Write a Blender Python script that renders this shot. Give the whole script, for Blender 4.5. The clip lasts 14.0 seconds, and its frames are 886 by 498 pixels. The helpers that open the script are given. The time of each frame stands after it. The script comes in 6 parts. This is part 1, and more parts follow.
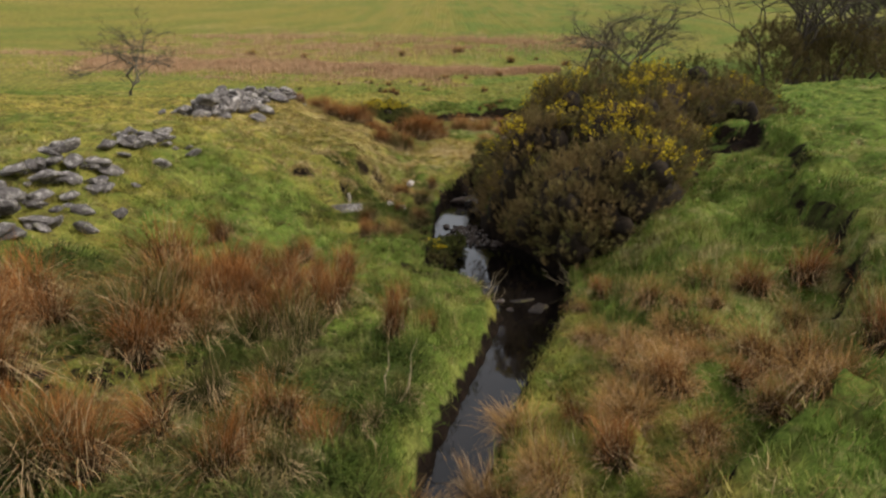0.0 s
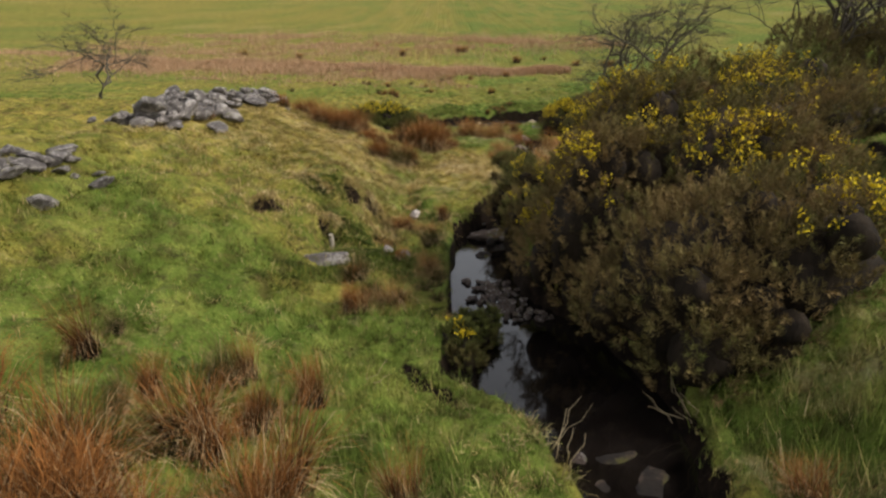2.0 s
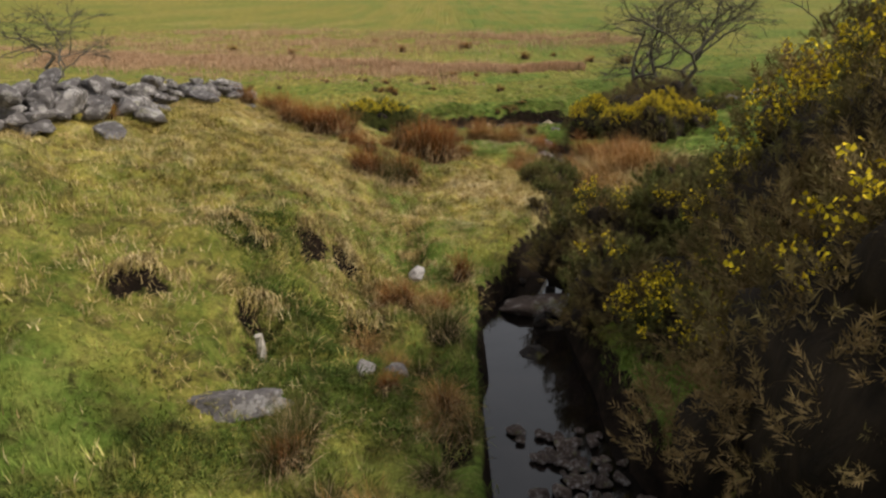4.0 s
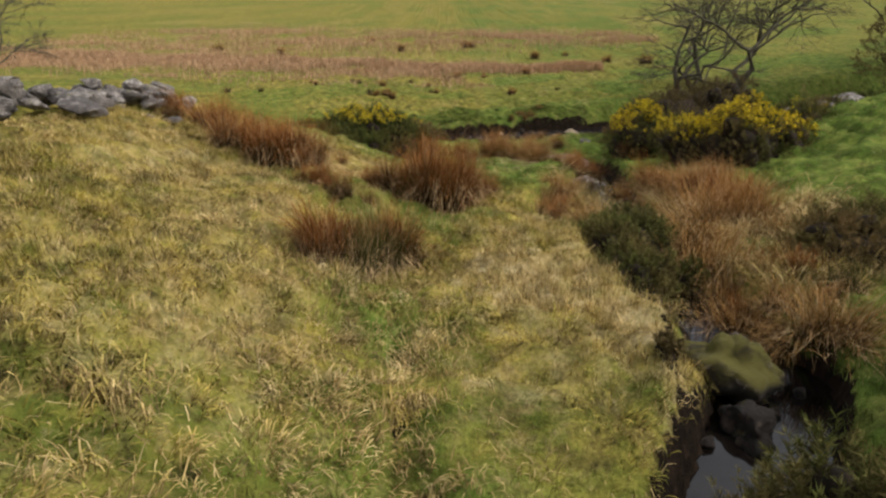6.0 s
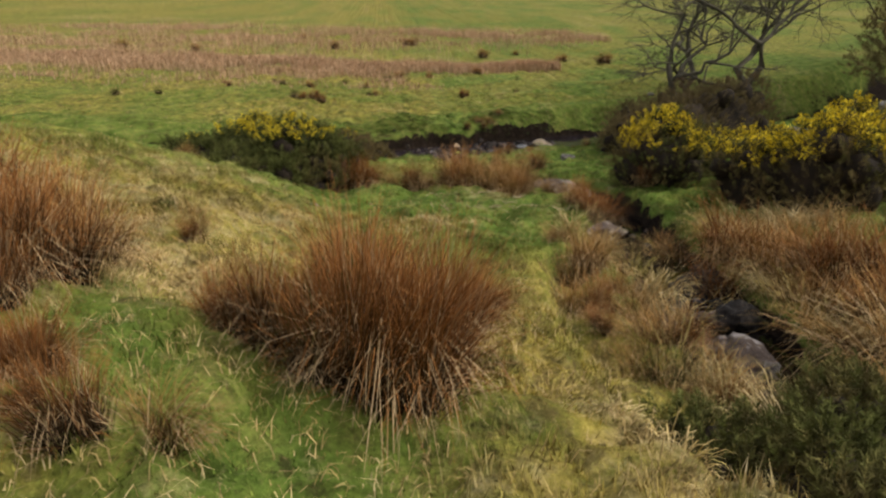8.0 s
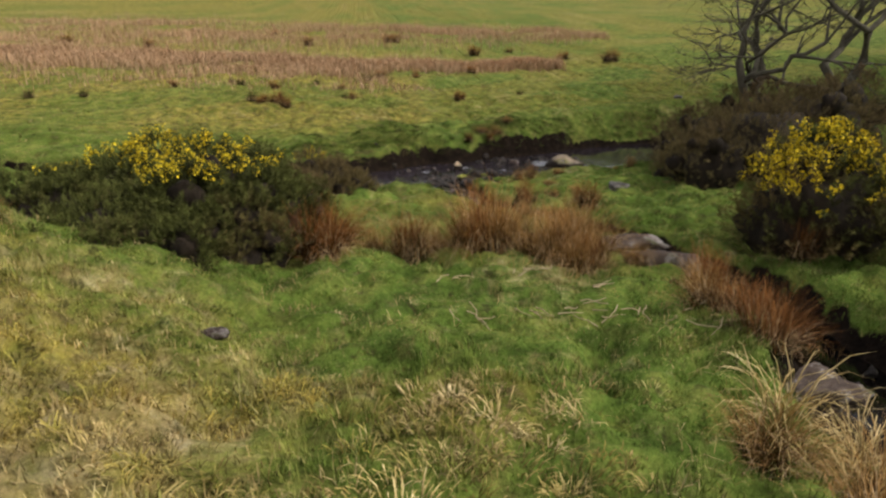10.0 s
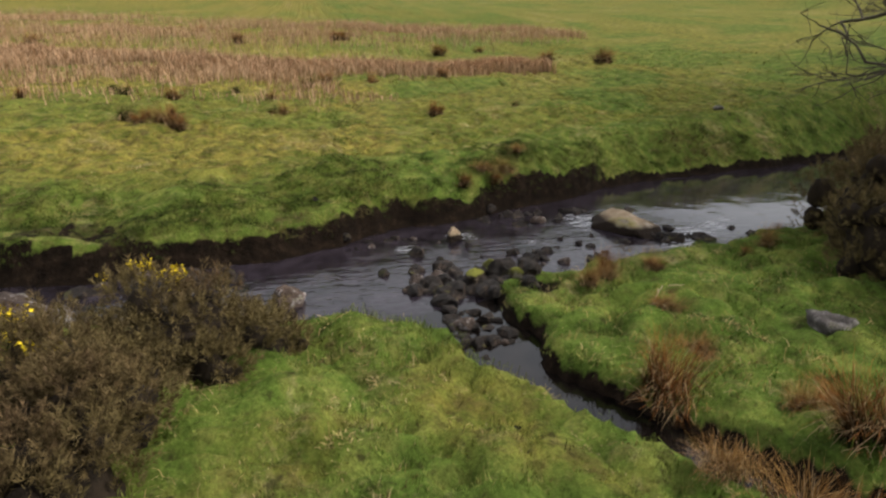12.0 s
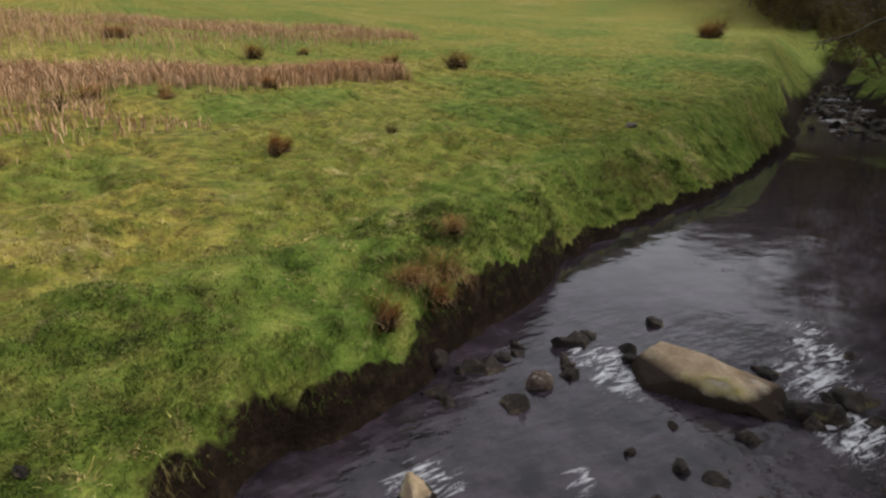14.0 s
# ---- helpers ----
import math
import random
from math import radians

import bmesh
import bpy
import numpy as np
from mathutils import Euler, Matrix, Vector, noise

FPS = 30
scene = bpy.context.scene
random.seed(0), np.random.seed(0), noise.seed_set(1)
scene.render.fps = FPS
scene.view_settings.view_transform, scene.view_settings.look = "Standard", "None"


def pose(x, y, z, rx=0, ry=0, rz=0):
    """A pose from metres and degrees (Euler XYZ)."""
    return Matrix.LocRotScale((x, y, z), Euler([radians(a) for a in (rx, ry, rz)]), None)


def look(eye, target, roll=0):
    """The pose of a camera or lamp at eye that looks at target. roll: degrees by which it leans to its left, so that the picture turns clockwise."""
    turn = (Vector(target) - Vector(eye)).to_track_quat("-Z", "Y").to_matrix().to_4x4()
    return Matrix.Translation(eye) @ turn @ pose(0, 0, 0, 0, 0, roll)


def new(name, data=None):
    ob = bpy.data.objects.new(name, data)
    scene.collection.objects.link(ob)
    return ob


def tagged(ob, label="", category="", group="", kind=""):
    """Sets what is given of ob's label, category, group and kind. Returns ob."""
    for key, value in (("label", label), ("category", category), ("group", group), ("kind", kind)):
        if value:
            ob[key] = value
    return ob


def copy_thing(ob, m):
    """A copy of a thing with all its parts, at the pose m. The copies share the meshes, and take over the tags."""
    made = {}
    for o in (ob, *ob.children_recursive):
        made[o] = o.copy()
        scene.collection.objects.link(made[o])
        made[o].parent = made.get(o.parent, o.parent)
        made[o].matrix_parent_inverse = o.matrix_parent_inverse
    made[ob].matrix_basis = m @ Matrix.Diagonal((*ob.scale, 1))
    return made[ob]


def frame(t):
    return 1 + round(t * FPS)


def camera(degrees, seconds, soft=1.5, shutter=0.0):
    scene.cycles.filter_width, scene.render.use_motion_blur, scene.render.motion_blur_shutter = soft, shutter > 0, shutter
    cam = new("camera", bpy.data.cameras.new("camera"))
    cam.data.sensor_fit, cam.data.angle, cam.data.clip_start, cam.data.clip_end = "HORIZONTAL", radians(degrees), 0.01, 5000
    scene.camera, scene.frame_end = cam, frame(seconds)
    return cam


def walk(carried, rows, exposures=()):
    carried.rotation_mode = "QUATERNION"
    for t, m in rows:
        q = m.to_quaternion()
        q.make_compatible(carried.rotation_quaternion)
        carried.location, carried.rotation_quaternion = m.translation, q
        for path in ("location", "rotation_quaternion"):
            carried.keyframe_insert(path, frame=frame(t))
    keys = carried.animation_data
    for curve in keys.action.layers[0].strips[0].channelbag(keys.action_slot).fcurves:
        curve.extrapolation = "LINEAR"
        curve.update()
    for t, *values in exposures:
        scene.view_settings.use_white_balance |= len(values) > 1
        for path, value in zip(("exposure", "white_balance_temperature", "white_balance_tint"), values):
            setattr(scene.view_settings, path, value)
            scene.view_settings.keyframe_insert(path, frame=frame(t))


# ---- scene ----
cam = camera(74.3, 14.0, soft=2.4)
METRES, EYE, TILT, LEAN, TURN = 26.0, 2.65, -17.0, 0.0, 0.0
ROWS = [
    (0.0, 0.0, 0.0, 0.0, -0.0, 0.0, -0.0),
    (0.5, -0.0023, 0.0213, 0.0066, 0.0, 0.04, 0.02),
    (1.0, -0.004, 0.0439, 0.0129, -0.0, 0.08, 0.03),
    (1.5, -0.0058, 0.068, 0.0193, -0.01, 0.13, 0.03),
    (2.0, -0.0077, 0.094, 0.0253, -0.01, 0.16, 0.04),
    (2.5, -0.0091, 0.1223, 0.0314, -0.01, 0.18, 0.03),
    (5.0, -0.0165, 0.27, 0.0678, 0.05, 0.27, -0.04),
    (5.5, -0.0179, 0.3026, 0.0778, 0.05, 0.32, -0.05),
    (6.0, -0.0193, 0.334, 0.0876, 0.02, 0.36, -0.04),
    (6.5, -0.02, 0.3672, 0.0963, -0.91, 0.37, 0.22),
    (7.0, -0.0198, 0.4025, 0.106, -1.37, 0.41, 0.35),
    (7.5, -0.0202, 0.4407, 0.1173, -3.39, 0.47, 0.99),
    (8.0, -0.0203, 0.4751, 0.1267, -5.48, 0.48, 1.49),
    (10.5, -0.0177, 0.65, 0.1784, -7.72, 0.49, 2.16),
    (11.0, -0.0152, 0.6967, 0.1929, -8.43, 0.49, 2.42),
    (11.5, -0.0118, 0.7457, 0.2085, -9.17, 0.54, 2.63),
    (12.0, -0.008, 0.7956, 0.2256, -11.71, 0.51, 3.39),
    (12.5, -0.0036, 0.8443, 0.243, -15.12, 0.33, 4.52),
    (13.0, 0.0016, 0.8899, 0.259, -19.0, 0.08, 5.69),
    (13.5, 0.0065, 0.9294, 0.2731, -23.49, -0.46, 7.07),
    (14.0, 0.0099, 0.9564, 0.283, -28.84, -1.11, 8.62),
]
walk(cam, [(t, pose(0, 0, EYE, TILT, LEAN, TURN) @ pose(METRES * x, METRES * y, METRES * z, 90 + pitch, roll, yaw)) for t, x, y, z, yaw, pitch, roll in ROWS])

# ---- light ----
SUN_AZ, SUN_EL = 104.0, 42.0
world = bpy.data.worlds.new("overcast_world")
scene.world = world
world.use_nodes = True
wn = world.node_tree.nodes
sky = wn.new("ShaderNodeTexSky")
sky.sky_type, sky.sun_disc = "NISHITA", False
sky.sun_elevation, sky.sun_rotation = radians(SUN_EL), radians(SUN_AZ)
sky.air_density, sky.dust_density, sky.ozone_density = 1.0, 4.0, 1.0
veil = wn.new("ShaderNodeMixRGB")
veil.inputs[0].default_value = 0.65
veil.inputs[2].default_value = (6.5, 6.4, 6.4, 1)
world.node_tree.links.new(sky.outputs[0], veil.inputs[1])
world.node_tree.links.new(veil.outputs[0], wn["Background"].inputs[0])
wn["Background"].inputs[1].default_value = 0.128
sun_data = bpy.data.lights.new("sun", "SUN")
sun_data.energy, sun_data.angle, sun_data.color = 2.6, radians(10), (1.0, 0.95, 0.88)
sun = new("sun", sun_data)
sun.matrix_world = look(
    (60 * math.sin(radians(SUN_AZ)), 60 * math.cos(radians(SUN_AZ)), 60 * math.tan(radians(SUN_EL))), (0, 0, 0))

# ---- materials ----


class Nodes:
    """A short way to write a node material."""

    def __init__(self, name, rough=0.9, spec=0.3):
        self.mat = bpy.data.materials.new(name)
        self.mat.use_nodes = True
        self.tree = self.mat.node_tree
        self.bsdf = self.tree.nodes["Principled BSDF"]
        self.bsdf.inputs["Roughness"].default_value = rough
        self.bsdf.inputs["Specular IOR Level"].default_value = spec
        self.coord = self.tree.nodes.new("ShaderNodeTexCoord").outputs["Object"]

    def link(self, a, b):
        self.tree.links.new(a, b)

    def noise(self, scale, detail=4.0, rough=0.6, stretch=None):
        n = self.tree.nodes.new("ShaderNodeTexNoise")
        n.inputs["Scale"].default_value, n.inputs["Detail"].default_value = scale, detail
        n.inputs["Roughness"].default_value = rough
        if stretch:
            m = self.tree.nodes.new("ShaderNodeMapping")
            m.inputs["Scale"].default_value = stretch
            self.link(self.coord, m.inputs[0])
            self.link(m.outputs[0], n.inputs["Vector"])
        else:
            self.link(self.coord, n.inputs["Vector"])
        return n.outputs[0]

    def ramp(self, value, *stops):
        r = self.tree.nodes.new("ShaderNodeValToRGB")
        while len(r.color_ramp.elements) < len(stops):
            r.color_ramp.elements.new(0.5)
        for e, (p, c) in zip(r.color_ramp.elements, stops):
            e.position = p
            e.color = (*c, 1) if len(c) == 3 else c
        self.link(value, r.inputs[0])
        return r.outputs[0]

    def grey(self, value, lo, hi):
        m = self.tree.nodes.new("ShaderNodeMapRange")
        m.inputs["From Min"].default_value, m.inputs["From Max"].default_value = lo, hi
        self.link(value, m.inputs[0])
        return m.outputs[0]

    def mix(self, fac, a, b, kind="MIX"):
        m = self.tree.nodes.new("ShaderNodeMixRGB")
        m.blend_type = kind
        for i, v in enumerate((fac, a, b)):
            if isinstance(v, (int, float)):
                m.inputs[i].default_value = v
            elif isinstance(v, tuple):
                m.inputs[i].default_value = (*v, 1)
            else:
                self.link(v, m.inputs[i])
        return m.outputs[0]

    def math(self, op, a, b):
        m = self.tree.nodes.new("ShaderNodeMath")
        m.operation = op
        m.use_clamp = True
        for i, v in enumerate((a, b)):
            if isinstance(v, (int, float)):
                m.inputs[i].default_value = v
            else:
                self.link(v, m.inputs[i])
        return m.outputs[0]

    def attr(self, name):
        a = self.tree.nodes.new("ShaderNodeAttribute")
        a.attribute_name = name
        s = self.tree.nodes.new("ShaderNodeSeparateColor")
        self.link(a.outputs["Color"], s.inputs[0])
        return s.outputs[0], s.outputs[1], s.outputs[2]

    def random(self):
        return self.tree.nodes.new("ShaderNodeObjectInfo").outputs["Random"]

    def bump(self, height, strength=0.4, distance=0.02):
        b = self.tree.nodes.new("ShaderNodeBump")
        b.inputs["Strength"].default_value, b.inputs["Distance"].default_value = strength, distance
        self.link(height, b.inputs["Height"])
        self.link(b.outputs[0], self.bsdf.inputs["Normal"])

    def done(self, colour):
        self.link(colour, self.bsdf.inputs["Base Color"])
        return self.mat


def turf_colour(n, dry, lush):
    """Grass colour from how dry and how lush the sward is."""
    moss = n.ramp(n.noise(3.4, 7, 0.7), (0.36, (0.1, 0.1, 0.02)), (0.48, (0.27, 0.23, 0.05)), (0.6, (0.48, 0.365, 0.088)))
    green = n.ramp(n.noise(2.7, 6, 0.68), (0.36, (0.06, 0.096, 0.017)), (0.5, (0.124, 0.19, 0.034)), (0.64, (0.235, 0.275, 0.062)))
    straw = n.ramp(n.noise(6.0, 6, 0.7), (0.32, (0.27, 0.175, 0.07)), (0.5, (0.52, 0.385, 0.19)), (0.68, (0.74, 0.6, 0.37)))
    patch = n.math("ADD", dry, n.math("MULTIPLY", n.math("SUBTRACT", n.noise(6.5, 7, 0.75), 0.34), 1.7))
    c = n.mix(lush, moss, green)
    c = n.mix(n.grey(patch, 0.40, 1.12), c, straw)
    thatch = n.math("MULTIPLY", n.grey(n.noise(5.2, 6, 0.72), 0.5, 0.6), n.math("SUBTRACT", 0.85, n.math("ADD", n.math("MULTIPLY", lush, 0.55), n.math("MULTIPLY", dry, 0.55))))
    c = n.mix(thatch, c, (0.12, 0.082, 0.036))
    return n.mix(n.math("MULTIPLY", n.grey(n.noise(7.3, 5, 0.7), 0.57, 0.68), 0.8), c, (0.05, 0.042, 0.018))


def ground_material():
    n = Nodes("turf_and_soil", 0.95, 0.06)
    dry, soil, lush = n.attr("sward")
    c = turf_colour(n, dry, lush)
    fine = n.noise(38.0, 5, 0.7)
    c = n.mix(0.75, c, n.ramp(fine, (0.28, (0.42, 0.42, 0.38)), (0.62, (1.15, 1.15, 1.08))), "MULTIPLY")
    # earth nearly black: wet soil, with the shade of the banks painted in
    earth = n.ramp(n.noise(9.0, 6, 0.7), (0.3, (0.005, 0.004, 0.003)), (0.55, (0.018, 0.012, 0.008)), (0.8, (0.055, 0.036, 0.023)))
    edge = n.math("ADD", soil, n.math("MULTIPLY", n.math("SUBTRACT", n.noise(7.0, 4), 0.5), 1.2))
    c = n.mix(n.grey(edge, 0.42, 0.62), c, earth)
    n.bump(n.mix(0.5, n.noise(26.0, 6, 0.7), n.noise(5.0, 4)), 0.9, 0.06)
    return n.done(c)


def blade_material(name, root, tip, alt, alt_amount=0.5):
    """Blades: attribute 'sward' holds height along the blade, tone and dryness."""
    n = Nodes(name, 0.85, 0.1)
    along, tone, dry = n.attr("sward")
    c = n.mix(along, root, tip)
    c = n.mix(n.math("MULTIPLY", dry, alt_amount), c, alt)
    c = n.mix(1.0, c, n.ramp(tone, (0.0, (0.55, 0.55, 0.55)), (1.0, (1.35, 1.35, 1.35))), "MULTIPLY")
    return n.done(c)


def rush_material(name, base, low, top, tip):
    """Rush stems: dark bases painted darker as shade in the clump, russet above; tone and dryness vary by stem."""
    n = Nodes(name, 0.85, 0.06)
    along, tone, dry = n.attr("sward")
    # the two lower stops carry the shade inside the clump
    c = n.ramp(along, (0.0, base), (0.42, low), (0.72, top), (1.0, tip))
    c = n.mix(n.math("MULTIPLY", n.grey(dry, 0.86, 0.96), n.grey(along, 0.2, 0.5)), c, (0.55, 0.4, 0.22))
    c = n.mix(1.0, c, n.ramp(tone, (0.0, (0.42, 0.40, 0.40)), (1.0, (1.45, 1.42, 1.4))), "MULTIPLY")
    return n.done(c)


def grass_material():
    n = Nodes("grass_blades", 0.8, 0.1)
    dry, tone, lush = n.attr("sward")
    c = turf_colour(n, dry, lush)
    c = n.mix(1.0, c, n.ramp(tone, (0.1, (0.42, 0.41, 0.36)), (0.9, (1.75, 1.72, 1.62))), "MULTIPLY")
    return n.done(c)


def rock_material(name, dark, light, lichen, moss_amount=0.4, wet=False, waterline=None, moss_colour=(0.13, 0.13, 0.025)):
    n = Nodes(name, 0.62 if wet else 0.88, 0.4 if wet else 0.3)
    c = n.ramp(n.noise(4.0, 8, 0.65), (0.28, dark), (0.7, light))
    c = n.mix(n.grey(n.noise(3.3, 8, 0.75), 0.53, 0.58), c, lichen)
    moss = n.grey(n.noise(1.6, 5), 0.62 - moss_amount * 0.25, 0.74 - moss_amount * 0.25)
    up = n.tree.nodes.new("ShaderNodeNewGeometry")
    s = n.tree.nodes.new("ShaderNodeSeparateXYZ")
    n.link(up.outputs["Normal"], s.inputs[0])
    moss = n.math("MULTIPLY", moss, n.grey(s.outputs[2], 0.2, 0.7))
    if moss_amount > 0:
        c = n.mix(moss, c, moss_colour)
    c = n.mix(1.0, c, n.ramp(n.random(), (0.0, (0.72, 0.7, 0.7)), (1.0, (1.18, 1.15, 1.12))), "MULTIPLY")
    if waterline is not None:
        z = n.tree.nodes.new("ShaderNodeSeparateXYZ")
        n.link(n.coord, z.inputs[0])
        level = n.math("ADD", n.math("ADD", z.outputs[2], 0.5), n.math("MULTIPLY", n.math("SUBTRACT", n.noise(3.0, 4), 0.5), 0.25))
        c = n.mix(n.grey(level, waterline + 0.03, waterline - 0.03), c, (0.03, 0.019, 0.012))
    n.bump(n.noise(14.0, 9, 0.75), 0.9, 0.05)
    return n.done(c)


def water_material(name, tint, ripple_scale, ripple):
    n = Nodes(name, 0.07, 1.0)
    n.bsdf.inputs["IOR"].default_value = 1.33
    foam, flow, _ = n.attr("sward")
    bed = n.ramp(n.noise(3.2, 7, 0.7), (0.36, tuple(v * 0.35 for v in tint)), (0.5, tint), (0.68, tuple(v * 2.0 for v in tint)))
    m = n.tree.nodes.new("ShaderNodeMapping")
    m.inputs["Rotation"].default_value[2], m.inputs["Scale"].default_value = radians(-32), (0.55, 1.9, 1.0)
    n.link(n.coord, m.inputs[0])
    swirl = n.tree.nodes.new("ShaderNodeTexNoise")
    swirl.inputs["Scale"].default_value, swirl.inputs["Detail"].default_value, swirl.inputs["Roughness"].default_value = 9.0, 10.0, 0.72
    swirl.inputs["Distortion"].default_value = 0.8
    n.link(m.outputs[0], swirl.inputs["Vector"])
    froth = n.math("MULTIPLY", n.grey(n.math("MULTIPLY", foam, n.grey(swirl.outputs[0], 0.4, 0.7)), 0.22, 0.6), 0.85)
    n.link(n.grey(froth, -0.045, 0.9), n.bsdf.inputs["Roughness"])
    m2 = n.tree.nodes.new("ShaderNodeTexNoise")
    m2.inputs["Scale"].default_value, m2.inputs["Detail"].default_value = ripple_scale, 3.0
    n.link(m.outputs[0], m2.inputs["Vector"])
    wave = n.mix(flow, n.noise(ripple_scale * 0.8, 1, 0.3), n.mix(0.35, m2.outputs[0], n.noise(ripple_scale * 2.2, 2, 0.5)))
    n.bump(n.math("MULTIPLY", wave, flow), ripple, 0.05)
    return n.done(n.mix(froth, bed, (0.72, 0.74, 0.78)))


def twig_material(name, dark, light):
    n = Nodes(name, 0.9, 0.2)
    c = n.ramp(n.noise(9.0, 6, 0.7, (1, 1, 0.35)), (0.3, dark), (0.7, light))
    n.bump(n.noise(30.0, 5, 0.7, (1, 1, 0.2)), 0.6, 0.02)
    return n.done(c)


GROUND = ground_material()
GRASS = grass_material()
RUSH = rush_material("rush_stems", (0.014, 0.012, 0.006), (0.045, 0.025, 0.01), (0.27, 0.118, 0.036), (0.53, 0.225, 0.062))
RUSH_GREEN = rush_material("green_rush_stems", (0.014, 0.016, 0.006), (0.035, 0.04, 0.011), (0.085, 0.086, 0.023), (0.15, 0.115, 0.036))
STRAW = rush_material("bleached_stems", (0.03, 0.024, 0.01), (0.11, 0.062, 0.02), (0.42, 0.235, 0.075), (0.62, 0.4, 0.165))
# gorse root colours near black: shade deep in the plumes is painted in
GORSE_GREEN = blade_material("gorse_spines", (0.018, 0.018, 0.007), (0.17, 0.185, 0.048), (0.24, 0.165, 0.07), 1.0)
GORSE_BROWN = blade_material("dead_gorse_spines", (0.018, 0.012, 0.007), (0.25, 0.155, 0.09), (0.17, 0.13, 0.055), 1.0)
PETAL = blade_material("gorse_petals", (0.62, 0.47, 0.02), (0.88, 0.7, 0.04), (0.8, 0.56, 0.03), 0.6)
INNER_SHADE = twig_material("gorse_inner_shade", (0.008, 0.006, 0.004), (0.04, 0.028, 0.017))
STEM = twig_material("gorse_stems", (0.03, 0.022, 0.016), (0.11, 0.08, 0.055))
FAR_BARK = twig_material("woodland_bark", (0.06, 0.05, 0.042), (0.17, 0.14, 0.115))
BARK = twig_material("hawthorn_bark", (0.045, 0.04, 0.03), (0.16, 0.14, 0.1))
WALL_STONE = rock_material("weathered_wall_stone", (0.10, 0.09, 0.085), (0.32, 0.295, 0.28), (0.52, 0.49, 0.46), 0.2)
WHITE_ROCK = rock_material("whitish_stone", (0.42, 0.38, 0.35), (0.75, 0.7, 0.66), (0.66, 0.62, 0.58), 0.1)
DARK_ROCK = rock_material("wet_dark_rock", (0.008, 0.006, 0.005), (0.042, 0.029, 0.021), (0.1, 0.07, 0.052), 0.35, True)
MOSS_ROCK = rock_material("mossy_bank_rock", (0.014, 0.012, 0.01), (0.06, 0.05, 0.04), (0.2, 0.17, 0.14), 1.2, False, None, (0.13, 0.12, 0.03))
PALE_ROCK = rock_material("pale_boulder_rock", (0.38, 0.27, 0.16), (0.78, 0.63, 0.44), (0.8, 0.72, 0.58), 0.5, False, 0.59, (0.42, 0.36, 0.1))
MOSSED_ROCK = rock_material("yellow_mossed_stone", (0.03, 0.022, 0.015), (0.12, 0.09, 0.06), (0.3, 0.26, 0.2), 1.3, False, None, (0.27, 0.28, 0.05))
GREY_ROCK = rock_material("grey_boulder_rock", (0.05, 0.034, 0.025), (0.22, 0.165, 0.135), (0.46, 0.42, 0.4), 0.3)
# lilac tint adds reflected sky colour to the river's base colour
RIVER = water_material("river_water", (0.03, 0.024, 0.031), 4.5, 0.38)
BROOK = water_material("brook_water", (0.008, 0.006, 0.005), 9.0, 0.12)

# ---- mesh helpers ----


def mesh_of(name, verts, faces, material, sward=None, smooth=False):
    """A mesh from arrays of corners and equal-sided faces; sward: three values a corner."""
    me = bpy.data.meshes.new(name)
    verts, faces = np.asarray(verts, np.float32), np.asarray(faces, np.int32)
    k = faces.shape[1]
    me.vertices.add(len(verts))
    me.vertices.foreach_set("co", verts.ravel())
    me.loops.add(faces.size)
    me.loops.foreach_set("vertex_index", faces.ravel())
    me.polygons.add(len(faces))
    me.polygons.foreach_set("loop_start", np.arange(0, faces.size, k, dtype=np.int32))
    me.polygons.foreach_set("use_smooth", np.full(len(faces), smooth))
    if sward is not None:
        a = me.attributes.new("sward", "FLOAT_COLOR", "POINT")
        a.data.foreach_set("color", np.column_stack([sward, np.ones(len(verts))]).astype(np.float32).ravel())
    me.materials.append(material)
    me.update(calc_edges=True)
    return me


def mesh_from_bm(name, bm, material, smooth=True):
    me = bpy.data.meshes.new(name)
    for f in bm.faces:
        f.smooth = smooth
    bm.to_mesh(me)
    bm.free()
    me.materials.append(material)
    return me


def part(name, me, parent, label=""):
    ob = new(name, me)
    ob.parent = parent
    return tagged(ob, label)


def empty(name, x, y, z):
    ob = new(name)
    ob.empty_display_size = 0.2
    ob.matrix_world = pose(x, y, z)
    return ob


# ---- the lie of the land ----


def lattice(ix, iy, seed):
    h = (ix.astype(np.int64) * 374761393 + iy.astype(np.int64) * 668265263 + seed * 1442695041) & 0x7FFFFFFF
    h = ((h ^ (h >> 13)) * 1274126177) & 0x7FFFFFFF
    return ((h ^ (h >> 16)) & 0xFFFF) / 65535.0


def value_noise(x, y, size, seed=0):
    """Smooth noise from 0 to 1 with hills of about that size."""
    u, v = np.asarray(x) / size, np.asarray(y) / size
    ix, iy = np.floor(u), np.floor(v)
    fx, fy = u - ix, v - iy
    fx, fy = fx * fx * (3 - 2 * fx), fy * fy * (3 - 2 * fy)
    a, b = lattice(ix, iy, seed), lattice(ix + 1, iy, seed)
    c, d = lattice(ix, iy + 1, seed), lattice(ix + 1, iy + 1, seed)
    return (a + (b - a) * fx) * (1 - fy) + (c + (d - c) * fx) * fy


def fbm(x, y, size, seed=0, octaves=3):
    total, weight = 0.0, 0.0
    for i in range(octaves):
        w = 0.5**i
        total, weight = total + w * value_noise(x, y, size * 0.5**i, seed + 17 * i), weight + w
    return total / weight


def smooth(a, b, v):
    t = np.clip((v - a) / (b - a), 0, 1)
    return t * t * (3 - 2 * t)


# cross-sections of the brook's little valley, from upstream to the river: y, brook centre and half width,
# then x and height of the ground to the left (from bank top outward) and to the right
SECTIONS = []


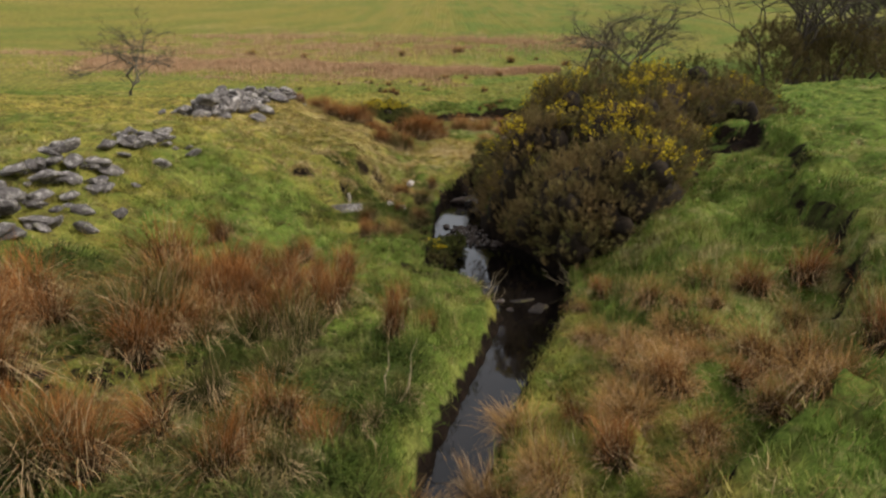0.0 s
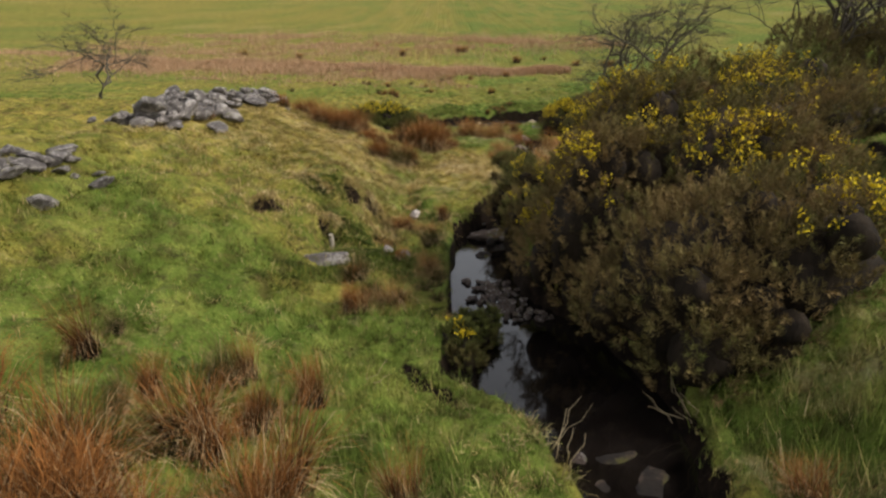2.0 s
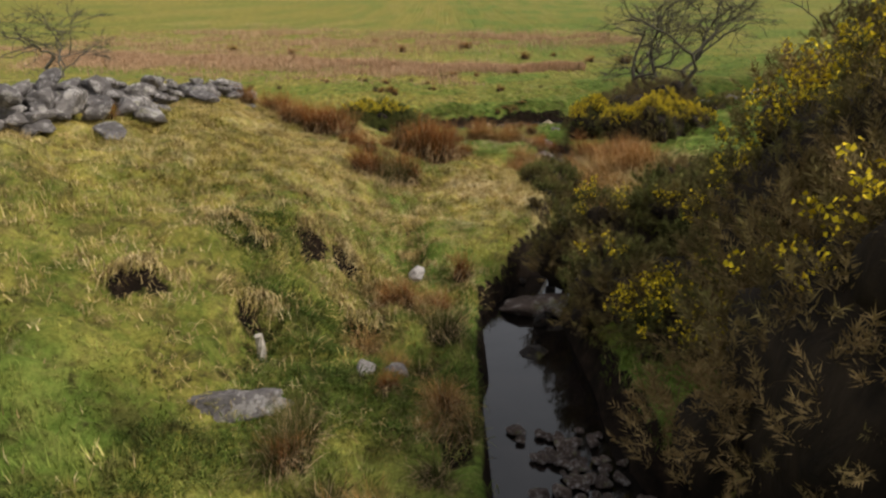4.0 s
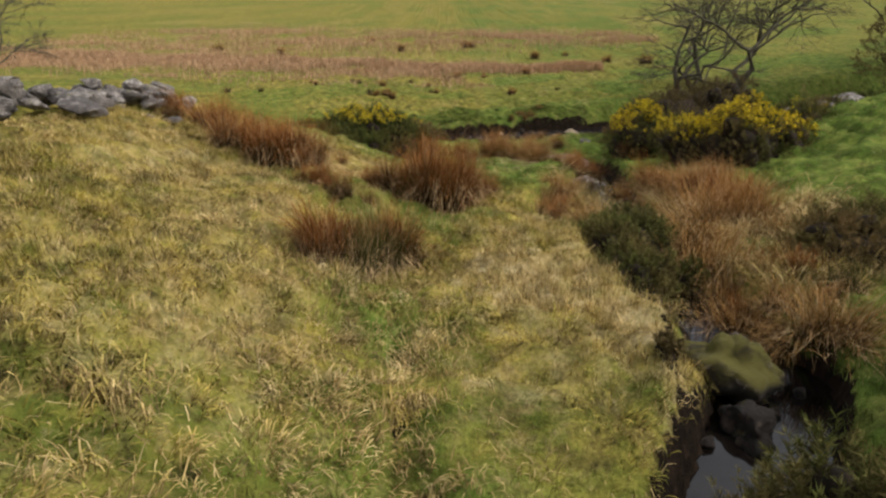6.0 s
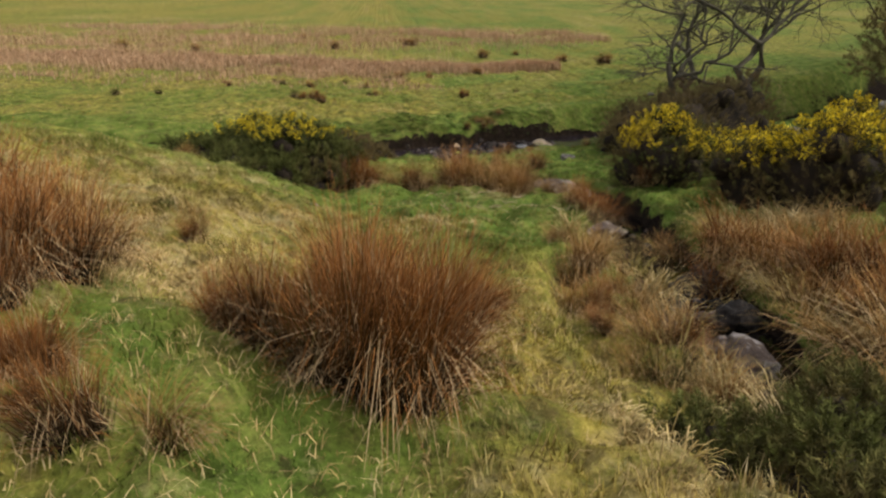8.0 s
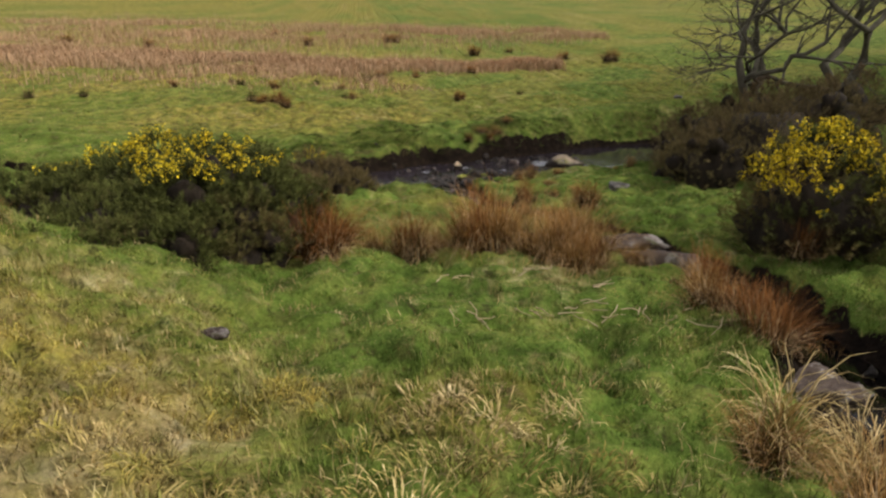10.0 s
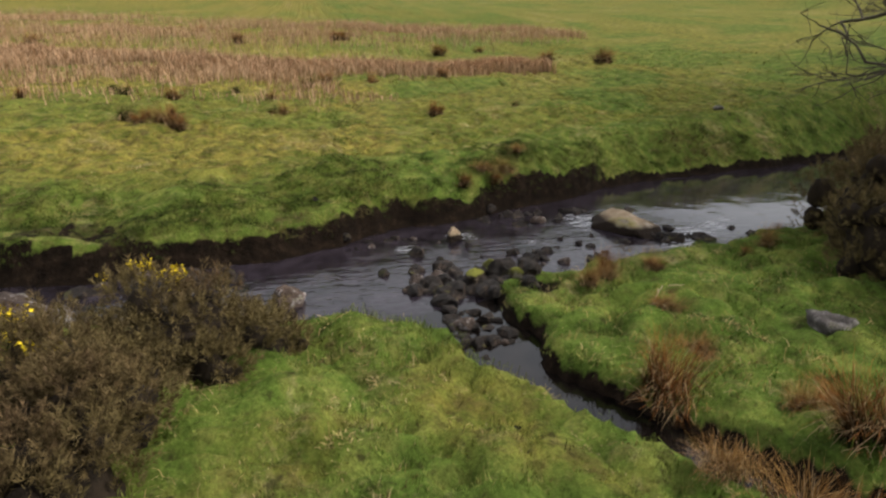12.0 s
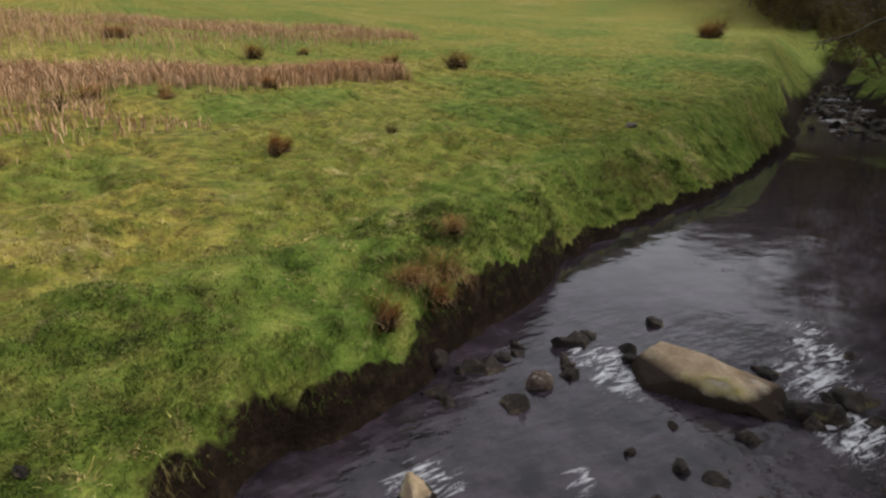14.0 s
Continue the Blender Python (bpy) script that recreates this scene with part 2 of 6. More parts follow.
def section(y, centre, half, left, right):
    SECTIONS.append([y, centre, half, *left, *right])


section(-4.0, -0.5, 0.28, (-1.1, 0.95, -1.9, 1.05, -3.0, 1.40, -5.0, 1.80), (0.1, 0.95, 1.2, 1.35, 4.5, 2.00))
section(2.5, 0.06, 0.15, (-0.35, 0.80, -1.2, 0.92, -2.4, 1.20, -4.2, 1.66), (0.55, 0.85, 1.5, 1.22, 3.8, 1.80))
section(3.65, 0.40, 0.19, (-0.02, 0.76, -1.2, 0.84, -2.4, 1.14, -4.1, 1.64), (0.82, 0.80, 1.9, 1.20, 3.6, 1.80))
section(4.85, 0.82, 0.28, (0.42, 0.70, -1.3, 0.76, -2.4, 1.08, -4.0, 1.62), (1.32, 0.76, 2.5, 1.42, 3.6, 1.86))
section(5.65, 0.75, 0.48, (0.08, 0.70, -1.1, 0.70, -2.5, 1.15, -4.05, 1.65), (1.34, 0.70, 2.4, 1.42, 3.7, 1.95))
section(6.15, 0.58, 0.70, (-0.22, 0.62, -1.0, 0.62, -2.6, 1.20, -4.1, 1.68), (1.60, 0.85, 2.4, 1.42, 3.8, 2.02))
section(7.0, 0.50, 0.58, (-0.25, 0.57, -1.1, 0.63, -2.6, 1.23, -4.1, 1.72), (1.40, 0.85, 2.4, 1.42, 3.8, 2.06))
section(8.0, 0.22, 0.34, (-0.25, 0.57, -1.35, 0.74, -2.4, 1.30, -4.2, 1.80), (0.75, 0.80, 2.4, 1.38, 4.0, 2.05))
section(10.0, 0.28, 0.32, (-0.22, 0.60, -0.75, 0.68, -1.55, 1.32, -4.2, 1.88), (0.85, 0.75, 2.6, 1.10, 5.0, 1.75))
section(11.2, 0.92, 0.34, (0.42, 0.84, -0.65, 0.80, -1.8, 1.42, -4.3, 1.92), (1.55, 0.66, 3.2, 0.95, 6.0, 1.65))
section(12.2, 1.58, 0.36, (0.88, 0.95, -0.6, 0.88, -1.9, 1.48, -4.3, 1.95), (2.05, 0.62, 3.6, 0.85, 6.5, 1.60))
section(13.3, 1.70, 0.28, (0.66, 0.94, -0.6, 0.94, -2.1, 1.45, -4.35, 1.95), (2.20, 0.60, 4.1, 0.90, 7.3, 1.75))
section(14.1, 1.78, 0.25, (0.72, 0.92, -0.6, 0.97, -2.2, 1.43, -4.4, 1.95), (2.28, 0.58, 4.4, 0.94, 7.8, 1.86))
section(14.8, 1.82, 0.24, (0.44, 0.88, -0.65, 0.97, -2.2, 1.40, -4.4, 1.94), (2.32, 0.58, 4.6, 0.96, 8.0, 1.92))
section(15.5, 1.90, 0.24, (0.36, 0.84, -0.75, 0.95, -2.2, 1.36, -4.4, 1.92), (2.38, 0.60, 4.7, 0.98, 8.0, 1.96))
section(16.5, 2.05, 0.22, (0.54, 0.76, -0.9, 0.92, -2.3, 1.28, -4.4, 1.89), (2.50, 0.62, 4.9, 1.01, 8.0, 2.03))
section(17.6, 2.22, 0.22, (0.82, 0.71, -1.0, 0.86, -2.3, 1.23, -4.4, 1.84), (2.64, 0.63, 5.0, 1.05, 8.0, 2.05))
section(18.6, 2.36, 0.23, (1.55, 0.66, -1.05, 0.78, -2.3, 1.20, -4.5, 1.78), (2.82, 0.66, 5.0, 1.11, 8.0, 2.05))
section(20.0, 2.55, 0.24, (2.10, 0.60, -1.1, 0.66, -2.3, 1.18, -4.6, 1.70), (3.05, 0.70, 5.0, 1.20, 8.0, 2.05))
section(22.3, 2.50, 0.15, (2.20, 0.50, -1.5, 0.55, -2.8, 0.80, -5.2, 1.30), (2.85, 0.56, 5.0, 0.80, 8.0, 1.50))
section(24.6, 1.14, 0.2, (0.84, 0.50, -1.0, 0.56, -3.0, 0.62, -6.0, 0.95), (1.42, 0.50, 4.2, 0.62, 8.5, 0.95))
section(25.3, 0.95, 0.32, (0.50, 0.50, -1.0, 0.56, -3.0, 0.62, -6.0, 0.95), (1.36, 0.50, 4.2, 0.62, 8.5, 0.95))
section(25.7, 0.72, 0.56, (0.05, 0.47, -1.0, 0.56, -3.0, 0.62, -6.0, 0.95), (1.40, 0.50, 4.2, 0.62, 8.5, 0.95))
section(26.3, 0.60, 0.75, (-0.3, 0.45, -1.0, 0.56, -3.0, 0.62, -6.0, 0.95), (1.50, 0.50, 4.2, 0.62, 8.5, 0.95))
section(27.5, 1.12, 0.16, (0.88, 0.50, -1.0, 0.56, -3.0, 0.62, -6.0, 0.95), (1.42, 0.50, 4.2, 0.62, 8.5, 0.95))
section(40.0, 1.12, 0.16, (0.88, 0.50, -1.0, 0.56, -3.0, 0.62, -6.0, 0.95), (1.42, 0.50, 4.2, 0.62, 8.5, 0.95))
SECTIONS = np.array(SECTIONS)

RIVER_X = np.array([-60, -15, -6, -2.3, 0.0, 1.5, 3.0, 4.5, 6.2, 8.2, 10.8, 18, 26, 36, 60, 120])
RIVER_Y = np.array([40, 28.6, 27.0, 26.62, 26.9, 27.7, 28.2, 28.8, 29.7, 30.5, 31.2, 34.3, 38.5, 44.5, 57, 80])
RIVER_HALF = np.array([1.1, 1.0, 0.9, 0.85, 1.0, 1.25, 1.45, 1.6, 1.7, 1.65, 1.6, 1.6, 1.7, 1.5, 1.3, 1.2])
RIVER_Z = np.array([0.2, 0.28, 0.31, 0.32, 0.33, 0.34, 0.35, 0.37, 0.38, 0.39, 0.4, 0.45, 0.85, 1.35, 2.7, 6])


def brook_level(y):
    return np.interp(y, [-4, 2.5, 5, 9, 12, 16, 21, 25, 27], [0.66, 0.56, 0.50, 0.42, 0.40, 0.39, 0.38, 0.35, 0.33])


def river_at(x, y):
    """Distance from the river's edge (negative in it) and the water's level there."""
    best = np.full(np.shape(x), 1e9)
    level = np.zeros(np.shape(x))
    for i in range(len(RIVER_X) - 1):
        ax, ay = RIVER_X[i], RIVER_Y[i]
        dx, dy = RIVER_X[i + 1] - ax, RIVER_Y[i + 1] - ay
        t = np.clip(((x - ax) * dx + (y - ay) * dy) / (dx * dx + dy * dy), 0, 1)
        half = RIVER_HALF[i] + t * (RIVER_HALF[i + 1] - RIVER_HALF[i])
        d = np.hypot(x - ax - t * dx, y - ay - t * dy) - half
        z = RIVER_Z[i] + t * (RIVER_Z[i + 1] - RIVER_Z[i])
        near = d < best
        best, level = np.where(near, d, best), np.where(near, z, level)
    return best, level


def lip_line(y):
    """Where the turf breaks off on the right-hand rise."""
    return np.interp(y, [1.5, 1.95, 2.4, 2.8, 4.05, 5.19, 5.9, 6.5, 7.5, 8.3], [0.6, 0.92, 1.77, 2.2, 2.95, 3.15, 3.6, 3.85, 3.75, 3.55]) + 0.16 * (fbm(0 * y, y, 0.5, 15) - 0.5)


def valley(x, y):
    """Ground of the brook's valley, without its channel, and the distance from the channel's edge."""
    k = [np.interp(y, SECTIONS[:, 0], SECTIONS[:, i]) for i in range(SECTIONS.shape[1])]
    centre, half = k[1], k[2]
    wob = 0.12 * (fbm(x * 0, y, 0.9, 5) - 0.5) + 0.24 * smooth(24.2, 25.0, y) * (fbm(x * 0, y, 0.55, 6, 2) - 0.5)
    lx, lz, rx, rz = [k[i] for i in (3, 5, 7, 9)], [k[i] for i in (4, 6, 8, 10)], [k[i] for i in (11, 13, 15)], [k[i] for i in (12, 14, 16)]
    water = brook_level(y)
    xs = [lx[3] - 30, lx[3], lx[2], lx[1], lx[0] + wob, centre - half + wob, centre + half + wob, rx[0] + wob, rx[1], rx[2], rx[2] + 25]
    zs = [lz[3] + 0.55, lz[3], lz[2], lz[1], lz[0], water - 0.03, water - 0.03, rz[0], rz[1], rz[2], rz[2] + 0.6]
    z = np.where(x < xs[0], zs[0], zs[-1])
    for i in range(len(xs) - 1):
        t = (x - xs[i]) / np.maximum(xs[i + 1] - xs[i], 1e-3)
        if i in (4, 6):
            s = np.clip(t, 0, 1)
            early = smooth(11.0, 12.5, y) * smooth(20.5, 19.0, y) * (i == 4)
            late = s**3 if i == 4 else 1 - (1 - s) ** 3
            first = 0.58 * smooth(0, 0.16, s) + 0.2 * s + 0.22 * s**6
            s = late + (first - late) * early
        else:
            s = np.clip(t, 0, 1) * 0.5 + 0.5 * smooth(0, 1, t)
        inside = (x >= xs[i]) & (x < xs[i + 1])
        z = np.where(inside, zs[i] + (zs[i + 1] - zs[i]) * s, z)
    lip = lip_line(y)
    z = z - 0.23 * (0.5 + 0.7 * fbm(0 * y, y, 0.8, 16)) * smooth(0.05, -0.05, x - lip) * smooth(-1.1, -0.1, x - lip) * smooth(1.3, 1.7, y) * smooth(8.6, 7.9, y)
    edge = np.maximum(xs[5] - x, x - xs[6])
    z = np.where(edge < 0, water - 0.03 - 0.12 * smooth(0, 0.2, -edge), z)
    return z, edge


def hillside(x, y):
    """The meadow beyond the river, rising to the far hill."""
    u = y - 32.0 - 0.03 * x
    z = 1.3 + 0.13 * np.minimum(u, 28) + 0.138 * np.clip(np.hypot(x * smooth(40, 120, np.hypot(x, u)), u) - 28, 0, 400)
    z = z + 0.06 * np.clip(x - 8, 0, 30) * smooth(31, 38, y) * smooth(150, 60, y)
    return z + 1.2 * (fbm(x, y, 26, 9) - 0.5) * smooth(38, 70, y) + 0.25 * (fbm(x, y, 7, 12) - 0.5) + 0.22 * (fbm(x * 0.25 + y * 0.1, y - 0.35 * x, 1.3, 14, 2) - 0.5)


# small landslips on the left slope: x, y, width and drop
SLUMPS = ((-0.66, 10.72, 0.12, 0.18), (-1.08, 10.0, 0.17, 0.15), (-1.36, 9.85, 0.1, 0.09), (-0.88, 9.86, 0.12, 0.14), (-0.88, 9.34, 0.2, 0.2), (-1.45, 8.85, 0.12, 0.2), (-2.1, 8.7, 0.2, 0.07), (-1.7, 9.5, 0.16, 0.08), (-1.6, 10.6, 0.12, 0.06), (-0.66, 11.2, 0.12, 0.06))


def ground_height(x, y, rough=True):
    x, y = np.asarray(x, float), np.asarray(y, float)
    near, edge = valley(x, y)
    d, level = river_at(x, y)
    line = np.interp(x, RIVER_X, RIVER_Y)
    far_side = smooth(-0.3, 0.3, y - line)
    near = near + 0.06 * np.clip(x - 10, 0, 200)
    land = near + (hillside(x, y) - near) * far_side
    if rough:
        bumps = 0.13 * (fbm(x, y, 1.1, 21) - 0.5) + 0.17 * (fbm(x, y, 0.4, 33, 2) - 0.5) - 0.13 * (1 - np.abs(2 * fbm(x, y, 0.3, 35, 2) - 1)) ** 6
        bumps = bumps + 0.05 * (fbm(x * 0.45 + y * 0.2, y - 0.35 * x, 0.5, 37, 2) - 0.5)
        calm = np.where(far_side > 0.5, 0.75, 1.0) * smooth(-0.05, 0.35, edge)
        land = land + bumps * calm
    knolls = far_side * smooth(0.1, 0.5, d) * smooth(3.2, 1.0, d) * smooth(8, 4, x)
    land = land + 0.34 * knolls * (fbm(x * 0.8 + 0.3 * y, y * 1.2 - 0.3 * x, 0.9, 43, 2) - 0.5)
    dw = d + 0.5 * (fbm(x, y, 0.8, 41, 3) - 0.5)
    for sx, sy, w, drop in SLUMPS:
        land = land - drop * np.exp(-(((x - sx) / w) ** 4)) * smooth(0.04, -0.04, y - sy - 0.12 * (fbm(x, y, 0.16, 19) - 0.5) - 0.06 * np.sin(9 * x)) * smooth(-0.8, -0.05, y - sy)
    steep = np.where(far_side > 0.5, 0.27 - 0.15 * smooth(3.5, 6.5, x), 0.16)
    steep = np.clip(steep + (0.5 - 0.35 * smooth(3.5, 6.5, x)) * (fbm(x, y, 0.9, 45) - 0.5), 0.04, 0.6)
    cap = level - 0.02 + steep * smooth(0, 0.13, dw) + np.where(dw > 0, (0.7 + 0.25 * far_side + 1.4 * smooth(12, 20, x)) * dw, 0)
    bench = far_side * smooth(0.8, -0.6, x) * smooth(-9, -6, x)
    ledge = level + 0.42 + 0.12 * dw + 0.5 * smooth(1.1, 1.3, dw + 0.7 * (fbm(x, y, 0.9, 47) - 0.5)) + 90 * np.clip(dw - 1.5, 0, 2)
    cap = np.where(dw > 0, cap + (np.minimum(cap, ledge) - cap) * bench, cap)
    cap = np.where(dw < 0, level - 0.03 - 0.22 * smooth(0, 0.7, -dw) + 0.05 * (fbm(x, y, 0.4, 51) - 0.5), cap)
    soft = 0.08
    m = np.minimum(land, cap)
    blend = np.exp(-np.abs(land - cap) / soft) * soft * 0.4
    return np.where(dw < 0, np.minimum(m, cap), m - blend)


def axis(lo, hi, step, far, grow=1.13):
    inner = list(np.arange(lo, hi + step * 0.5, step))
    out, s = [], step
    p = hi
    while p < far[1]:
        s *= grow
        p += s
        out.append(p)
    back, s, p = [], step, lo
    while p > far[0]:
        s *= grow
        p -= s
        back.append(p)
    return np.array(back[::-1] + inner + out)


def sward_state(x, y, z, slope):
    """How dry, how bare and how lush the ground is."""
    d, level = river_at(x, y)
    _, edge = valley(x, y)
    near_side = y < np.interp(x, RIVER_X, RIVER_Y)
    patch, broad = fbm(x, y, 0.7, 61), fbm(x, y, 2.4, 71)
    left_slope = smooth(-0.4, -1.8, x) * smooth(8.5, 12.0, y) * smooth(21.5, 17.5, y)
    bench = smooth(1.0, 0.4, np.abs(x - 0.2)) * smooth(10.5, 12, y) * smooth(17, 14.5, y)
    dry = 0.02 + np.maximum(0.46 * left_slope * smooth(-5, -2.5, x), (0.62 - 0.3 * smooth(13.2, 14.5, y)) * bench) * (0.55 + 0.45 * smooth(0.25, 0.6, patch)) + 0.3 * smooth(0.55, 0.75, broad) * smooth(0.4, 0.7, patch)
    dry = np.where(near_side, dry, 0.05 + 0.24 * smooth(0.5, 0.72, patch) * smooth(0.4, 0.65, broad))
    lush = np.where(x > 1.2, 0.95, 0.5) * np.where(near_side, 1, 0.5 + 0.2 * smooth(8, 3, d)) + 0.45 * smooth(0.5, 0.35, broad)
    lush = np.where(near_side, lush, np.maximum(lush, 0.9 * smooth(3.2, 1.2, d)))
    lush = np.where(near_side & (y > 17.5), np.maximum(lush, 1.0 - 0.4 * smooth(0.52, 0.7, fbm(x, y, 1.1, 73))), lush) * (1 - 0.7 * left_slope)
    lush = np.where((x < 0.2) & (y < 10), lush * (0.95 + 0.2 * smooth(-2.2, -1.0, x)), lush)
    lush = np.where(x < 0.4, np.maximum(lush, 0.9 * smooth(-2.1, -1.3, x) * smooth(8.0, 6.8, y)), lush)
    bank_right = smooth(0.6, 1.1, x) * smooth(3.4, 2.4, x) * smooth(7.5, 6.0, y)
    dry = dry + 0.1 * bank_right * smooth(0.42, 0.62, patch)
    terrace = smooth(10.8, 11.8, y) * smooth(18.5, 16.5, y) * smooth(-2.2, -1.2, x) * smooth(1.6, 0.9, x)
    lush = lush * (1 - 0.75 * terrace)
    for hx, hy, hr in ((-0.8, 12.1, 0.55), (-0.35, 10.4, 0.9), (-0.9, 14.4, 0.9), (-1.6, 14.9, 0.8)):
        lush = np.maximum(lush, 1.0 * np.exp(-((x - hx) ** 2 + (y - hy) ** 2) / hr**2))
        dry = dry * (1 - 0.8 * np.exp(-((x - hx) ** 2 + (y - hy) ** 2) / hr**2))
    wetline = np.where(near_side, np.minimum(np.where(y < 26, edge, 9), d), d)
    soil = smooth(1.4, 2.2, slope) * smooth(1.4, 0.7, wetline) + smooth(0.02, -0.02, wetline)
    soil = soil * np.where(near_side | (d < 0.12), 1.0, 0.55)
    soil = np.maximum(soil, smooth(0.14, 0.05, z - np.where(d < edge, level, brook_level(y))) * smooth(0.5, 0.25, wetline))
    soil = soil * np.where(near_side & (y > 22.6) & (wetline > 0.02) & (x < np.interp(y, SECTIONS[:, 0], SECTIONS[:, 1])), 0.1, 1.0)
    # bare earth at the far bank's foot, spread to cover the overhang's shade too
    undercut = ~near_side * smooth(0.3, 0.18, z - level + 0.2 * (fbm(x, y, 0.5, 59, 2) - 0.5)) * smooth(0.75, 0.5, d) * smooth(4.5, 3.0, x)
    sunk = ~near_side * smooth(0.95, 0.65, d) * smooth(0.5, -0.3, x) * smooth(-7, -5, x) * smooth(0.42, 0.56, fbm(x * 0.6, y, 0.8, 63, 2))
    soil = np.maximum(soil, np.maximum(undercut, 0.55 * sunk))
    lip = smooth(0.2, 0.1, np.abs(x - lip_line(y) + 0.04)) * smooth(8.6, 7.9, y)
    scar = smooth(0.75, 0.45, np.hypot((x - 3.55) / 0.75, (y - 7.35) / 0.9)) * (x < lip_line(y) + 0.05)
    slipped = 0 * x
    for sx, sy, w, _ in SLUMPS:
        slipped = np.maximum(slipped, smooth(1.15, 0.7, np.hypot((x - sx) / w, (y - sy) / 0.11)))
    scarp = np.maximum(smooth(0.5, 1.0, slope) * slipped * smooth(0.34, 0.5, fbm(x, y, 0.2, 53, 2)), np.maximum(0.62 * scar * smooth(0.3, 0.5, fbm(x, y, 0.35, 57, 2)), 0.58 * lip * smooth(0.4, 0.9, slope) * smooth(0.36, 0.5, fbm(x, y, 0.3, 55, 2))))
    # scattered earth patches that darken the left slope
    dark_slope = smooth(-0.2, -0.9, x) * smooth(7.0, 8.2, y) * smooth(10.8, 9.6, y) * smooth(-3.2, -2.0, x)
    # earth patches stand in for shade among the foreground rushes
    rush_shade = smooth(-0.2, -0.8, x) * smooth(4.8, 3.8, y) * smooth(-4.4, -3.0, x) * smooth(0.2, 1.4, y)
    scarp = np.maximum(scarp, np.maximum(0.36 * dark_slope * smooth(10.2, 9.4, y), 0.5 * rush_shade))
    return np.clip(dry, 0, 1), np.clip(np.maximum(soil, scarp), 0, 1), np.clip(lush, 0, 1)


GX = axis(-5.2, 12.0, 0.075, (-420, 420))
GY = axis(0.6, 34.0, 0.065, (-60, 520))
XX, YY = np.meshgrid(GX, GY)
ZZ = ground_height(XX, YY)
SLOPE = np.hypot(np.gradient(ZZ, GX, axis=1), np.gradient(ZZ, GY, axis=0))
STATE = sward_state(XX, YY, ZZ, SLOPE)
cols, rows_n = len(GX), len(GY)
corner = (np.arange(rows_n - 1)[:, None] * cols + np.arange(cols - 1)[None, :]).ravel()
quads = np.column_stack([corner, corner + 1, corner + 1 + cols, corner + cols])
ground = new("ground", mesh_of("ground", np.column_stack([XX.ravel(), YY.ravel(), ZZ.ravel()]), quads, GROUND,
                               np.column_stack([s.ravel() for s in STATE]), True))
tagged(ground, "rough grazed upland pasture cut by a brook and a river", "ground", kind="structure")


def height_at(x, y):
    """Height of the built ground, read off its grid."""
    x, y = np.asarray(x, float), np.asarray(y, float)
    i = np.clip(np.searchsorted(GX, x) - 1, 0, cols - 2)
    j = np.clip(np.searchsorted(GY, y) - 1, 0, rows_n - 2)
    u, v = (x - GX[i]) / (GX[i + 1] - GX[i]), (y - GY[j]) / (GY[j + 1] - GY[j])
    return (ZZ[j, i] * (1 - u) + ZZ[j, i + 1] * u) * (1 - v) + (ZZ[j + 1, i] * (1 - u) + ZZ[j + 1, i + 1] * u) * v


def state_at(x, y):
    i = np.clip(np.searchsorted(GX, x), 0, cols - 1)
    j = np.clip(np.searchsorted(GY, y), 0, rows_n - 1)
    return [s[j, i] for s in STATE] + [SLOPE[j, i]]


# ---- water ----


def ribbon(px, py, half, pz, across, step, foam_fn):
    """A strip of water along a line, with its froth."""
    seg = np.hypot(np.diff(px), np.diff(py))
    s = np.concatenate([[0], np.cumsum(seg)])
    u = np.arange(0, s[-1], step)
    cx, cy, h, z = (np.interp(u, s, a) for a in (px, py, half, pz))
    k = max(1, int(0.6 / step))
    pad = lambda a: np.convolve(np.pad(a, k, mode="edge"), np.ones(2 * k + 1) / (2 * k + 1), "valid")
    cx, cy, z = pad(cx), pad(cy), pad(z)
    tx, ty = np.gradient(cx), np.gradient(cy)
    n = np.hypot(tx, ty)
    tx, ty = tx / n, ty / n
    w = np.linspace(-1, 1, across)
    x = cx[:, None] - ty[:, None] * w * (h[:, None] + 0.35)
    y = cy[:, None] + tx[:, None] * w * (h[:, None] + 0.35)
    zz = z[:, None] + 0 * x
    foam, flow = foam_fn(x, y)
    zz = zz + 0.02 * flow * (fbm(x, y, 0.3, 81, 2) - 0.5)
    c = (np.arange(len(u) - 1)[:, None] * across + np.arange(across - 1)[None, :]).ravel()
    f = np.column_stack([c, c + 1, c + 1 + across, c + across])[:, ::-1]
    f = f if np.cross(np.array([tx[0], ty[0]]), np.array([-ty[0], tx[0]])) < 0 else f[:, ::-1]
    return np.column_stack([x.ravel(), y.ravel(), zz.ravel()]), f, np.column_stack([foam.ravel(), flow.ravel(), 0 * foam.ravel()])


